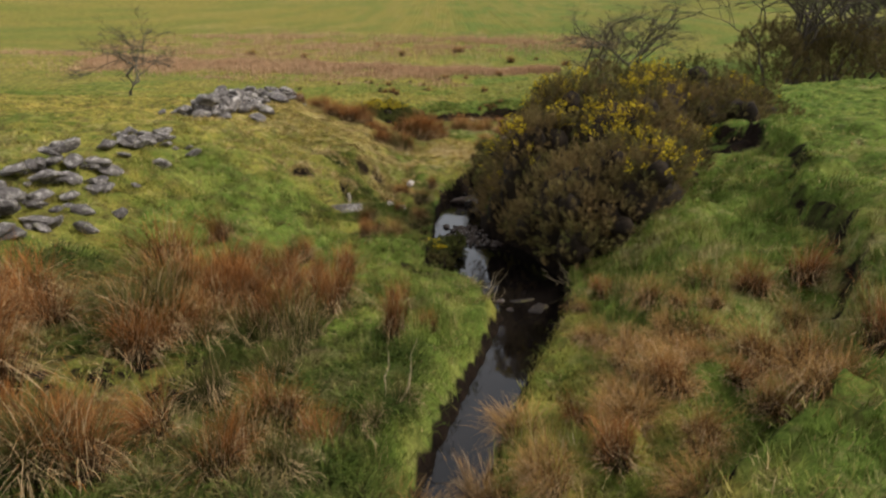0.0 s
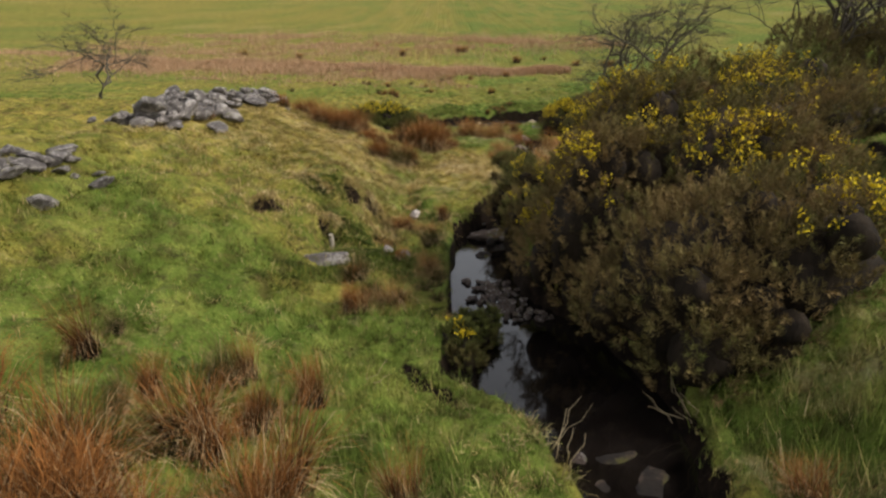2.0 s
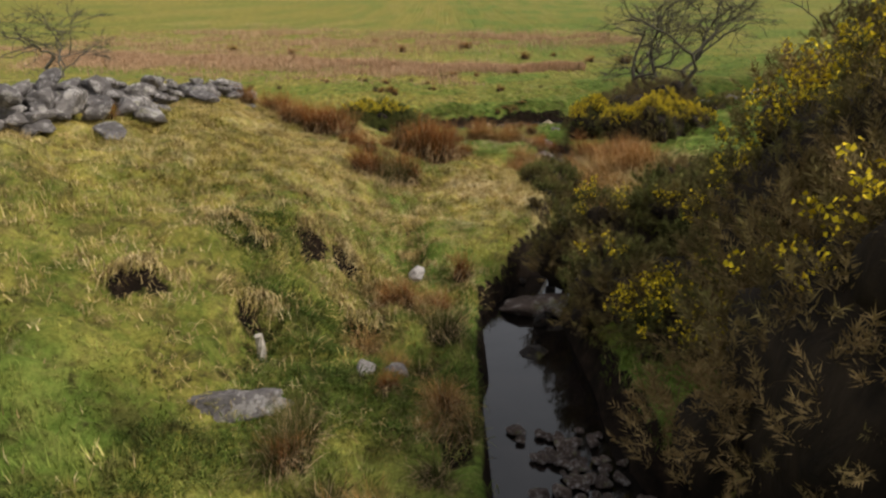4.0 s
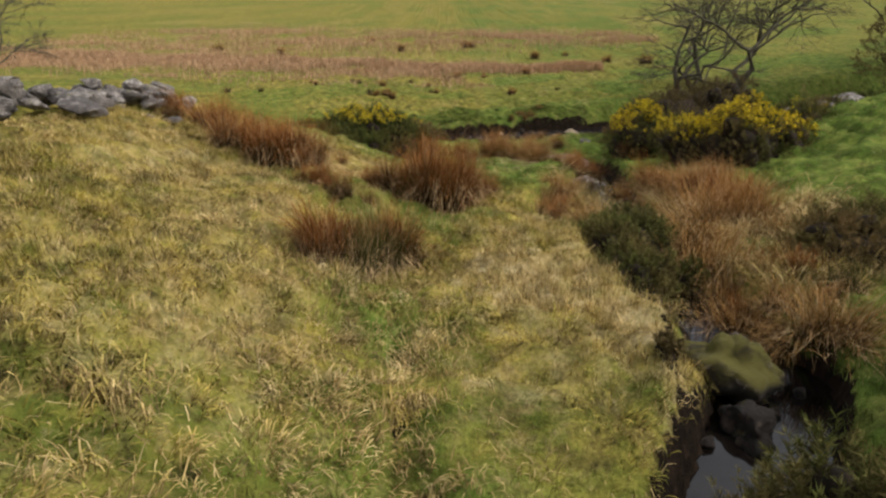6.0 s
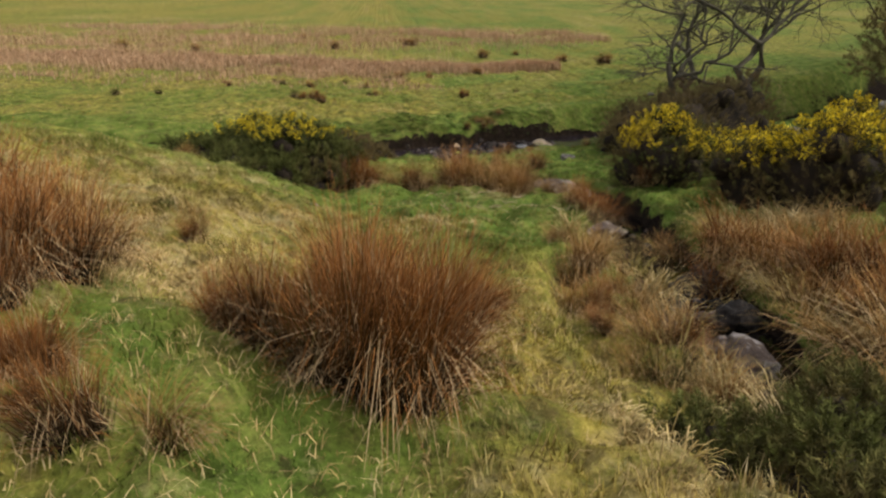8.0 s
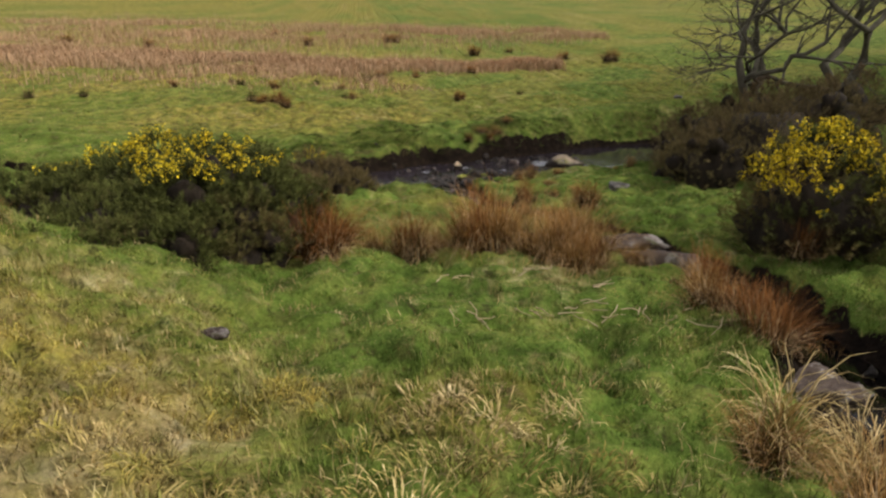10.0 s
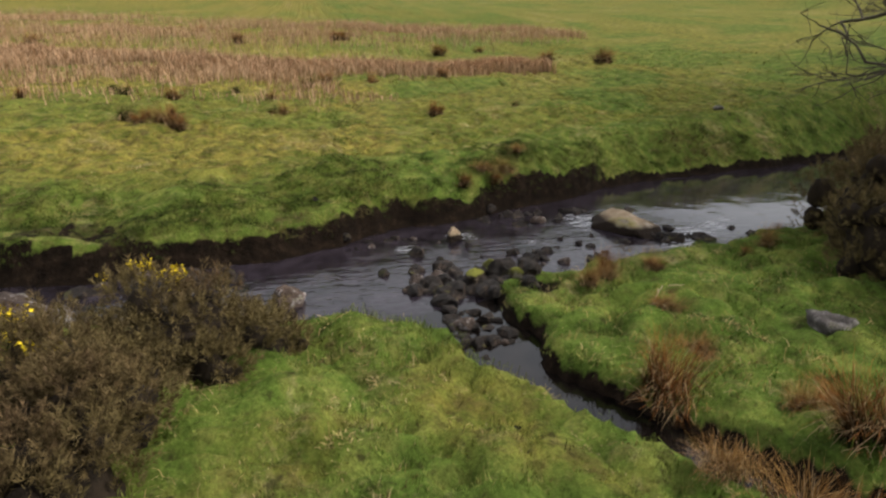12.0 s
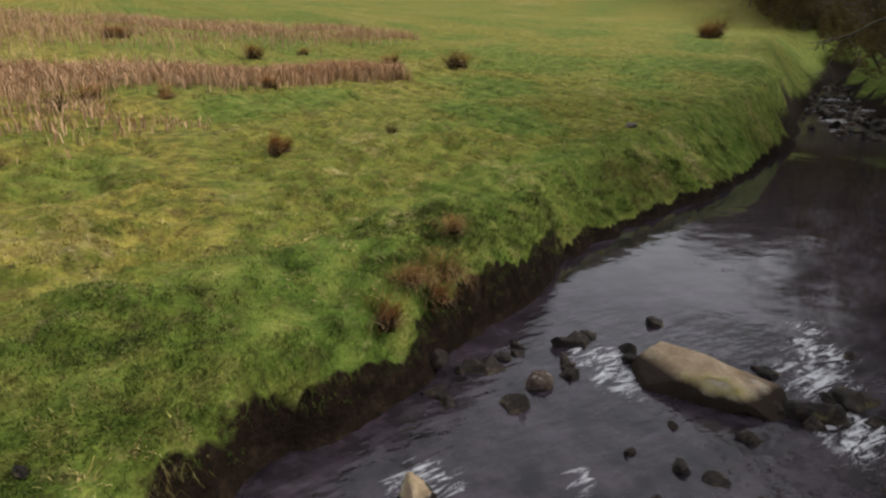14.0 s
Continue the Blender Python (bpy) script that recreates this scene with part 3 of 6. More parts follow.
def river_foam(x, y):
    spots = ((3.35, 28.9, 0.3, 1.0), (3.2, 28.55, 0.25, 0.9), (4.4, 27.85, 0.35, 1.0), (4.0, 27.4, 0.28, 0.9), (3.75, 27.3, 0.2, 0.8), (1.5, 28.3, 0.28, 0.75), (0.75, 27.9, 0.25, 0.7), (4.9, 28.1, 0.3, 0.9), (5.3, 28.4, 0.2, 0.7), (2.2, 27.9, 0.15, 0.7), (31, 41.5, 3.0, 0.7), (26, 38.5, 1.5, 0.6), (37, 45, 3.0, 0.7), (23, 37, 1.0, 0.6))
    foam = 0 * x
    for a, b, r, s in spots:
        foam = np.maximum(foam, s * np.exp(-((x - a) ** 2 + (y - b) ** 2) / (0.62 * r * r)))
    pool = smooth(4.2, 5.4, x + 0.5 * (y - 28.6)) * smooth(20, 15, x)
    return np.clip(foam * 1.7, 0, 1), 1 - 0.62 * pool - 0.2 * smooth(6.8, 8.8, x) * smooth(20, 15, x)


def brook_foam(x, y):
    foam = 0.5 * np.exp(-((y - 17.2) ** 2) / 0.3) + 0.25 * np.exp(-((y - 8.6) ** 2) / 0.3)
    return foam, 0.25 + 0 * x


v, f, a = ribbon(RIVER_X, RIVER_Y, RIVER_HALF, RIVER_Z, 30, 0.17, river_foam)
tagged(new("water_river", mesh_of("river", v, f, RIVER, a, True)), "shallow peat-brown river rippling over stones", "water", kind="structure")
by = np.arange(-3.8, 26.4, 0.25)
v, f, a = ribbon(np.interp(by, SECTIONS[:, 0], SECTIONS[:, 1]), by, np.interp(by, SECTIONS[:, 0], SECTIONS[:, 2]),
                 brook_level(by), 10, 0.1, brook_foam)
tagged(new("water_brook", mesh_of("brook", v, f, BROOK, a, True)), "narrow dark brook between grassy banks", "water", kind="structure")

# ---- rocks ----


def rock_mesh(name, seed, material, detail=3, squash=(1, 1, 0.7), jag=0.4, cuts=9):
    """A stone of about 1 m: a ball cut by planes, then roughened."""
    rng = random.Random(seed)
    bm = bmesh.new()
    bmesh.ops.create_icosphere(bm, subdivisions=detail, radius=0.5)
    planes = [(Vector((rng.gauss(0, 1), rng.gauss(0, 1), rng.gauss(0, 0.8))).normalized(), rng.uniform(0.22, 0.42)) for _ in range(cuts)]
    off = Vector((seed * 3.7, seed * 1.3, 0))
    for vert in bm.verts:
        for nrm, dist in planes:
            over = vert.co.dot(nrm) - dist
            if over > 0:
                vert.co -= nrm * over * 0.97
        d = vert.co.normalized()
        vert.co += d * jag * 0.24 * (noise.noise(vert.co * 3.2 + off) + 0.55 * noise.noise(vert.co * 8 + off) + 0.3 * noise.noise(vert.co * 18 + off))
        vert.co = Vector((vert.co.x * squash[0], vert.co.y * squash[1], vert.co.z * squash[2]))
    return mesh_from_bm(name, bm, material, detail > 2)


def boulder(x, y, z, size, material, label, seed, squash=(1, 1, 0.7), turn=0.0, tilt=0.0, group="", detail=4, jag=0.4):
    ob = new("boulder", rock_mesh("boulder", seed, material, detail, squash, jag))
    ob.matrix_world = pose(x, y, z, tilt, 0, turn) @ Matrix.Scale(size, 4)
    return tagged(ob, label, "boulder", group)




def wedge_boulder(x, y, z, turn, size, material, label, seed):
    """A long boulder with a flat sloping top, blunt at one end and low at the other."""
    bm = bmesh.new()
    bmesh.ops.create_cube(bm, size=1.0)
    bmesh.ops.subdivide_edges(bm, edges=bm.edges[:], cuts=13, use_grid_fill=True)
    off = Vector((seed, 0.4 * seed, 0))
    facets = [(Vector(way).normalized(), reach) for way, reach in (
        ((-0.3, -0.5, 1.0), 0.185 * size[0]), ((0.1, 0.7, 1.0), 0.17 * size[0]), ((0.7, -0.3, 1.0), 0.24 * size[0]), ((-1.0, 0.5, 0.4), 0.44 * size[0]), ((-0.9, -0.7, 0.3), 0.42 * size[0]), ((1.0, 0.4, 0.3), 0.44 * size[0]))]
    for vert in bm.verts:
        p = vert.co.lerp(vert.co.normalized() * 0.62, 0.42)
        low = p.x + 0.5
        step = 0.08 if p.x + 0.3 * p.y > 0.12 else 0.0
        q = Vector((p.x * size[0], p.y * size[1] * (1.05 - 0.45 * low), p.z * size[2] * (1.0 - 0.42 * low) - step * (p.z > 0) * size[2]))
        rough = noise.noise(q * 2.6 + off) + 0.5 * noise.noise(q * 7 + off) + 0.3 * noise.noise(q * 19 + off)
        q = q + p.normalized() * 0.06 * rough
        for way, reach in facets:
            q = q - way * max(0.0, q.dot(way) - reach)
        vert.co = q
    ob = new("boulder", mesh_from_bm("boulder", bm, material))
    ob.matrix_world = pose(x, y, z, 0, 0, turn)
    return tagged(ob, label, "boulder")


wedge_boulder(3.66, 28.16, 0.40, -70, (1.02, 0.52, 0.45), PALE_ROCK, "long pale moss-topped boulder lying in the river rapids", 11)
boulder(3.95, 27.62, 0.36, 0.36, DARK_ROCK, "dark wet rock at the end of the pale boulder", 45, (1.1, 0.7, 0.6), -62, 4, jag=0.6)
for fx, fy, fs, ft in ((0.62, 5.05, 0.3, 20), (0.9, 5.1, 0.34, 65), (0.75, 5.35, 0.3, 10), (1.05, 5.3, 0.26, 120), (0.55, 5.3, 0.22, 80), (0.85, 4.8, 0.22, 40), (1.02, 4.75, 0.2, 150), (0.98, 4.45, 0.24, 15), (0.9, 4.3, 0.14, 70)):
    boulder(fx, fy, 0.465, fs, GREY_ROCK if fs < 0.25 else DARK_ROCK, "flat wet brown stone awash in the brook riffle", int(fx * 100 + fy * 10), (1.2, 0.85, 0.3), ft, group="riffle stones", detail=3)
boulder(4.35, 27.55, 0.34, 0.42, DARK_ROCK, "dark wet boulder beside the pale one", 12, (1.1, 0.8, 0.5), -20)
boulder(-0.52, 26.4, 0.34, 0.36, GREY_ROCK, "brown angular boulder standing in the river", 13, (1.2, 0.7, 0.9), 25)
boulder(1.52, 26.64, 0.42, 0.36, DARK_ROCK, "rounded rust-brown boulder on the shoal", 27, (1, 0.9, 0.9), 10)
boulder(1.38, 28.16, 0.40, 0.32, PALE_ROCK, "small wedge-shaped pale boulder by the far bank", 28, (1.1, 0.85, 0.7), 40)
boulder(-2.4, 26.05, 0.46, 0.72, GREY_ROCK, "rounded grey boulder at the river's edge", 14, (1, 0.9, 0.75), 10)
boulder(2.0, 18.95, 0.48, 0.5, GREY_ROCK, "pale grey rock jutting from the brook bank", 15, (1.2, 0.8, 0.55), 20)
boulder(2.0, 16.75, 0.36, 0.5, GREY_ROCK, "flat grey rock slab with water running over it", 16, (0.75, 1.2, 0.3), 8)
boulder(1.82, 16.0, 0.38, 0.85, GREY_ROCK, "long wet purple-grey slab in the brook", 39, (0.5, 1.15, 0.3), -18, 3, jag=0.5)
boulder(2.16, 16.62, 0.42, 0.5, DARK_ROCK, "dark wet step of rock above the slab", 46, (0.9, 0.7, 0.6), 15, jag=0.6)
boulder(2.28, 17.4, 0.42, 0.5, DARK_ROCK, "dark wet rock in the brook", 17, (1, 0.9, 0.55), 40)
boulder(2.15, 21.25, 0.50, 0.85, GREY_ROCK, "rust-stained rock bridging the brook", 18, (1.0, 0.6, 0.42), -8)
boulder(2.2, 21.85, 0.50, 0.75, GREY_ROCK, "flat brownish rock ledge by the brook", 19, (1.2, 0.8, 0.35), 12)
boulder(1.34, 12.34, 0.42, 0.78, MOSS_ROCK, "moss-capped dark boulder in the brook bank", 20, (0.95, 1.0, 0.85), 30, jag=0.9)
boulder(1.15, 11.75, 0.40, 0.4, DARK_ROCK, "dark wet rock below the mossy one", 36, (1.1, 0.9, 0.7), 75, jag=0.8)
boulder(0.4, 10.16, 0.42, 0.58, GREY_ROCK, "brown wet boulder above a pool", 21, (1.2, 0.7, 0.55), -10)
boulder(0.30, 9.35, 0.40, 0.24, DARK_ROCK, "small round rock in the brook", 22, (1, 1, 0.9), 0)
boulder(-1.38, 8.08, 0.76, 0.46, WALL_STONE, "pale stone sunk in the grass bank", 23, (1.5, 0.6, 0.4), 12)
boulder(-0.62, 8.62, float(height_at(-0.62, 8.62)) + 0.03, 0.2, WALL_STONE, "pale stone half buried in brookside grass", 37, (1.2, 0.8, 0.6), 30, detail=3)
boulder(-0.78, 8.5, float(height_at(-0.78, 8.5)) + 0.02, 0.15, WHITE_ROCK, "small whitish stone in brookside grass", 38, (1.1, 0.8, 0.6), 80, detail=3)
boulder(-0.55, 10.05, 0.78, 0.2, WHITE_ROCK, "whitish stone on the brook bank", 26, (0.9, 0.8, 0.75), 40)

boulder(3.24, 24.64, float(height_at(3.24, 24.64)) + 0.04, 0.3, WALL_STONE, "cracked pale grey stone lying on green turf", 47, (1.3, 0.7, 0.6), -50, detail=3, jag=0.7)
# stones of the shoal at the brook's mouth and along the river
shoal_kinds = [rock_mesh("river_stone", 40 + i, GREY_ROCK if i == 3 else DARK_ROCK, 2, (1, 0.78, 0.72), 0.45, 11) for i in range(8)]
rng = random.Random(5)
shoals = ((1.15, 26.45, 0.5, 0.4, 40, 0.18, 0.42), (1.0, 27.1, 0.5, 0.4, 10, 0.15, 0.36), (2.1, 27.3, 0.75, 0.5, 16, 0.12, 0.3), (2.7, 27.6, 1.0, 0.6, 14, 0.1, 0.26), (2.7, 29.1, 1.0, 0.35, 24, 0.14, 0.36),
          (-1.6, 27.2, 0.8, 0.2, 24, 0.18, 0.48), (0.7, 28.2, 0.9, 0.3, 10, 0.1, 0.24), (4.6, 27.7, 0.8, 0.5, 14, 0.12, 0.34),
          (0.95, 25.55, 0.3, 0.45, 26, 0.14, 0.32))
for sx, sy, rx, ry, count, lo, hi in shoals:
    for _ in range(count):
        x, y = sx + rx * rng.gauss(0, 0.55), sy + ry * rng.gauss(0, 0.55)
        size = rng.uniform(lo, hi) * rng.uniform(0.7, 1.0)
        z = max(float(height_at(x, y)) + 0.12 * size, float(river_at(np.array(x), np.array(y))[1]) - 0.05 * size)
        ob = new("river_stone", shoal_kinds[rng.randrange(8)])
        ob.matrix_world = pose(x, y, z, rng.uniform(-20, 20), rng.uniform(-20, 20), rng.uniform(0, 360)) @ Matrix.Scale(size, 4)
        tagged(ob, "wet dark stone lying in the shallow river", "stone", "river stones")
for _ in range(130):
    x = rng.uniform(21, 47)
    y = float(np.interp(x, RIVER_X, RIVER_Y)) + rng.gauss(0, 0.9)
    size = rng.uniform(0.25, 0.75)
    ob = new("river_stone", shoal_kinds[rng.randrange(8)])
    ob.matrix_world = pose(x, y, float(river_at(np.array(x), np.array(y))[1]) + 0.02, rng.uniform(-20, 20), rng.uniform(-20, 20), rng.uniform(0, 360)) @ Matrix.Scale(size, 4)
    tagged(ob, "wet dark stone in the broken water upstream", "stone", "rapids stones")
for mx, my, ms in ((1.42, 26.75, 0.28), (1.62, 26.45, 0.32), (1.2, 26.55, 0.24)):
    boulder(mx, my, 0.42, ms, MOSSED_ROCK, "yellow-mossed stone on the shoal", int(mx * 100), (1, 0.8, 0.7), mx * 90, group="mossy shoal stones", detail=3)
boulder(-1.4, 19.62, float(height_at(-1.4, 19.62)) + 0.01, 0.17, GREY_ROCK, "flat reddish stone sunk in the meadow", 29, (1.4, 0.8, 0.4), 15, detail=3)
boulder(9.29, 34.24, float(height_at(9.29, 34.24)) + 0.03, 0.3, WALL_STONE, "small pale stone on the far pasture", 30, (1.2, 0.8, 0.6), 15, detail=3)
# pebbles of the gravel bar and on the brook's bed
gravel_kinds = [rock_mesh("brook_stone", 90 + i, GREY_ROCK, 2, (1, 0.8, 0.6), 0.3, 7) for i in range(5)]
for i in range(150):
    bar = i < 120
    y = rng.uniform(7.25, 8.35) if bar else rng.uniform(9.4, 21)
    x = (0.5 - 0.28 * (y - 7.3) + rng.gauss(0, 0.12)) if bar else float(np.interp(y, SECTIONS[:, 0], SECTIONS[:, 1])) + rng.gauss(0, 0.16)
    size = rng.uniform(0.05, 0.11) if bar else rng.uniform(0.08, 0.2)
    ob = new("brook_stone", gravel_kinds[rng.randrange(5)] if bar else shoal_kinds[rng.randrange(8)])
    ob.matrix_world = pose(x, y, float(brook_level(y)) + 0.02, 0, 0, rng.uniform(0, 360)) @ Matrix.Scale(size, 4)
    tagged(ob, "small wet stone in the brook bed", "stone", "brook stones")

# ---- tumbled stone wall ----
wall_kinds = [rock_mesh("stone", 70 + i, WALL_STONE, 2, (1.25, 0.85, 0.4 + 0.06 * (i % 4)), 0.3, 9) for i in range(9)]


def rubble(label, line, width, count, lo, hi, heap, seed):
    """Part of a tumbled drystone wall: stones heaped along a line."""
    r = random.Random(seed)
    xs, ys = [p[0] for p in line], [p[1] for p in line]
    at = empty("stone_wall", xs[0], ys[0], float(height_at(xs[0], ys[0])))
    tagged(at, label, "stone wall")
    bpy.context.view_layer.update()
    inv = at.matrix_world.inverted()
    for _ in range(count):
        t = r.random() * (len(line) - 1)
        i = min(int(t), len(line) - 2)
        u = t - i
        off = r.gauss(0, 0.45)
        dx, dy = xs[i + 1] - xs[i], ys[i + 1] - ys[i]
        n = math.hypot(dx, dy)
        x = xs[i] + u * dx - dy / n * off * width + r.gauss(0, 0.08)
        y = ys[i] + u * dy + dx / n * off * width + r.gauss(0, 0.08)
        size = r.uniform(lo, hi)
        lift = heap * max(0.0, 1 - abs(off) * 1.1) * r.random()
        ob = part("stone", wall_kinds[r.randrange(9)], at)
        ob.matrix_parent_inverse = Matrix.Identity(4)
        ob.matrix_basis = inv @ pose(x, y, float(height_at(x, y)) + 0.18 * size + lift, r.uniform(-25, 25), r.uniform(-25, 25), r.uniform(0, 360)) @ Matrix.Scale(size, 4)
    return at


rubble("low scatter of grey stones from a fallen drystone wall", [(-3.6, 4.2), (-3.7, 5.3), (-3.95, 6.4)], 0.5, 75, 0.1, 0.34, 0.16, 1)
rubble("thin line of half-buried pale wall stones in grass", [(-4.0, 7.1), (-3.8, 8.2)], 0.45, 34, 0.1, 0.28, 0.05, 2)
rubble("tumbled grey drystone wall heaped knee high", [(-4.35, 10.7), (-4.3, 12.2), (-4.5, 14.6), (-4.5, 17.8)], 0.6, 230, 0.16, 0.44, 0.3, 3)
rubble("small heap of flat grey stones on the rise", [(6.2, 20.6), (7.0, 21.3), (8.4, 22.2)], 0.6, 34, 0.2, 0.6, 0.15, 4)

# ---- rushes ----


def blades(rng, roots, lengths, width, lean, droop, tone, dry, base_dir=None):
    """Thin bent blades; returns corners, triangles and their along, tone and dryness."""
    n = len(roots)
    ang = rng.uniform(0, 2 * np.pi, n)
    if base_dir is not None:
        ang = np.where(rng.random(n) < 0.7, base_dir + rng.normal(0, 0.7, n), ang)
    out = np.column_stack([np.cos(ang), np.sin(ang)])
    side_a = ang + np.pi / 2 + rng.normal(0, 0.6, n)
    side = np.column_stack([np.cos(side_a), np.sin(side_a), np.zeros(n)]) * (width * rng.uniform(0.7, 1.3, n))[:, None]
    l = np.abs(rng.normal(lean, lean * 0.5, n))
    mid = roots + np.column_stack([out * (lengths * l * 0.4)[:, None], lengths * 0.58])
    bend = l + droop * rng.random(n)
    top = roots + np.column_stack([out * (lengths * bend)[:, None], lengths * np.sqrt(np.clip(1 - (bend * 0.8) ** 2, 0.15, 1))])
    v = np.stack([roots - side, roots + side, mid - side * 0.8, mid + side * 0.8, top], 1).reshape(-1, 3)
    i = np.arange(n)[:, None] * 5
    f = np.concatenate([i + np.array([0, 1, 3]), i + np.array([0, 3, 2]), i + np.array([2, 3, 4])])
    along = np.tile([0.0, 0.0, 0.6, 0.6, 1.0], n)
    s = np.column_stack([along, np.repeat(tone, 5), np.repeat(dry, 5)])
    return v, f, s


def bent(rng, roots, lengths, width, way, lean, curl, kink, tone, dry):
    """Stems of three joints that lean away and bow over; some are snapped. Returns corners, triangles and their along, tone and dryness."""
    n = len(roots)
    out = np.column_stack([np.cos(way), np.sin(way)])
    turn = way + np.pi / 2 + rng.normal(0, 0.7, n)
    side = np.column_stack([np.cos(turn), np.sin(turn), np.zeros(n)]) * (width * rng.uniform(0.7, 1.3, n))[:, None]
    rings, p, angle = [roots], roots, lean * 0.6
    for k, step in enumerate((0.42, 0.33, 0.25)):
        angle = angle + (curl * (0.25, 0.5, 0.8)[k] + lean * 0.2) + (kink if k == 1 else 0)
        a = np.clip(angle, 0, 2.6)
        p = p + np.column_stack([out * np.sin(a)[:, None], np.cos(a)]) * (lengths * step)[:, None]
        p = p + rng.normal(0, 0.012, (n, 3)) * lengths[:, None]
        rings.append(p)
    v = np.stack([rings[0] - side, rings[0] + side, rings[1] - side * 0.95, rings[1] + side * 0.95, rings[2] - side * 0.7, rings[2] + side * 0.7, rings[3]], 1).reshape(-1, 3)
    i = np.arange(n)[:, None] * 7
    f = np.concatenate([i + np.array(t) for t in ((0, 1, 3), (0, 3, 2), (2, 3, 5), (2, 5, 4), (4, 5, 6))])
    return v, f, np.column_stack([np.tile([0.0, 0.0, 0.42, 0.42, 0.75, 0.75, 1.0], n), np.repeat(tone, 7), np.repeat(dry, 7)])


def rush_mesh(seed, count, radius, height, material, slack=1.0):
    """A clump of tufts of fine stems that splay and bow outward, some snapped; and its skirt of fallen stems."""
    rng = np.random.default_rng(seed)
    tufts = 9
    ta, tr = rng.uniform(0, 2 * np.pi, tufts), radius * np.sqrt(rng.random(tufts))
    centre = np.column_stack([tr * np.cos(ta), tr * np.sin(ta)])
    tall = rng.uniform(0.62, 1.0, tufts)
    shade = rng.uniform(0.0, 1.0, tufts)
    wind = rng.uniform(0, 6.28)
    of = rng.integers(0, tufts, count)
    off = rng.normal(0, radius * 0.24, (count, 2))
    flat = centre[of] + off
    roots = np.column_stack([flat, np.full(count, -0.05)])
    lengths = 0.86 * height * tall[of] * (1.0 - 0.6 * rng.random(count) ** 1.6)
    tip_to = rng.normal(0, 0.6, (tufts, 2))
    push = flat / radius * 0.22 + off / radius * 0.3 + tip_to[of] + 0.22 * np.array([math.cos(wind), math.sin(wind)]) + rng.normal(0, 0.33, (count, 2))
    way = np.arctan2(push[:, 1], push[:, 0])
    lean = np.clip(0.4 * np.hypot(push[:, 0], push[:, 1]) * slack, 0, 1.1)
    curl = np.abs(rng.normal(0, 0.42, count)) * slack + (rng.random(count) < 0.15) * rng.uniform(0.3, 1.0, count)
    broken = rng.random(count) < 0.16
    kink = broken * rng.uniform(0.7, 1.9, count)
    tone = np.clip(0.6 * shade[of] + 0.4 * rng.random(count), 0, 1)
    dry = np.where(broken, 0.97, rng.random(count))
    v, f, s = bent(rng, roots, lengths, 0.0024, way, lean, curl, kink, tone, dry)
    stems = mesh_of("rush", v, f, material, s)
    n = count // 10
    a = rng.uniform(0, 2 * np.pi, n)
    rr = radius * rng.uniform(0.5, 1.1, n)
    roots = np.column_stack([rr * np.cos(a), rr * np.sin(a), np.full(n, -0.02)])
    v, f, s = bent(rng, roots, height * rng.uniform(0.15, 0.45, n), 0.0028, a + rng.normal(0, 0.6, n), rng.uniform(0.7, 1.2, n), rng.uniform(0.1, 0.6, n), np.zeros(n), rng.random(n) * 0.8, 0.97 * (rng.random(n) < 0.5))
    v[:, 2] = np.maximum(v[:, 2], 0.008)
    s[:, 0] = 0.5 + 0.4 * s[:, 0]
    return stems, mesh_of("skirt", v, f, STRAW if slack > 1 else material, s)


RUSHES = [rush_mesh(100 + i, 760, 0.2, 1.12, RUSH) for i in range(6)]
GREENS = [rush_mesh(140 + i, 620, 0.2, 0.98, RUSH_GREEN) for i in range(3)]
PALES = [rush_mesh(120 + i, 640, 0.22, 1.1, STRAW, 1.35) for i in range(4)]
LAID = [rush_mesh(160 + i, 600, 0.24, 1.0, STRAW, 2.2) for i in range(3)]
rush_rng = random.Random(8)


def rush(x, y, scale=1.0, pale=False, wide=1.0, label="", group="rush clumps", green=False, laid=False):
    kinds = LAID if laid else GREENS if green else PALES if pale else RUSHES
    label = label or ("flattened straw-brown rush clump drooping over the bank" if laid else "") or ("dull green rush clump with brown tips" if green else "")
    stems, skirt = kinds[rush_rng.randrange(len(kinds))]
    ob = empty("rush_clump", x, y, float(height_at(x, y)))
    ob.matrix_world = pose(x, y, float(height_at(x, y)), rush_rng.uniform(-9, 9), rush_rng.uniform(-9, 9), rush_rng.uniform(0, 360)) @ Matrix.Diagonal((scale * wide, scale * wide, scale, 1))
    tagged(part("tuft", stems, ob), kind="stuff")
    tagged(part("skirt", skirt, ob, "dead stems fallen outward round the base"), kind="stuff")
    return tagged(ob, label or ("bleached straw-coloured rush clump in rough grass" if pale else "russet brown rush clump, its dark base deepened to imitate shade"), "rush", group)


def stand(points, scale, pale=0.0, wide=1.1, jitter=0.1, copies=1, green=0.0, laid=0.0):
    for x, y in points:
        for extra in range(copies):
            if extra and rush_rng.random() < 0.6:
                continue
            rush(x + rush_rng.gauss(0, jitter * 1.5), y + rush_rng.gauss(0, jitter * 1.5), scale * rush_rng.uniform(0.55, 1.15), rush_rng.random() < pale, wide, green=rush_rng.random() < green, laid=rush_rng.random() < laid)


stand([(-2.2, 3.3), (-1.95, 4.1), (-1.6, 3.9), (-2.6, 3.6), (-1.75, 3.5), (-1.3, 3.7)], 0.72, 0.02, 1.0, 0.1, 2, 0.4)
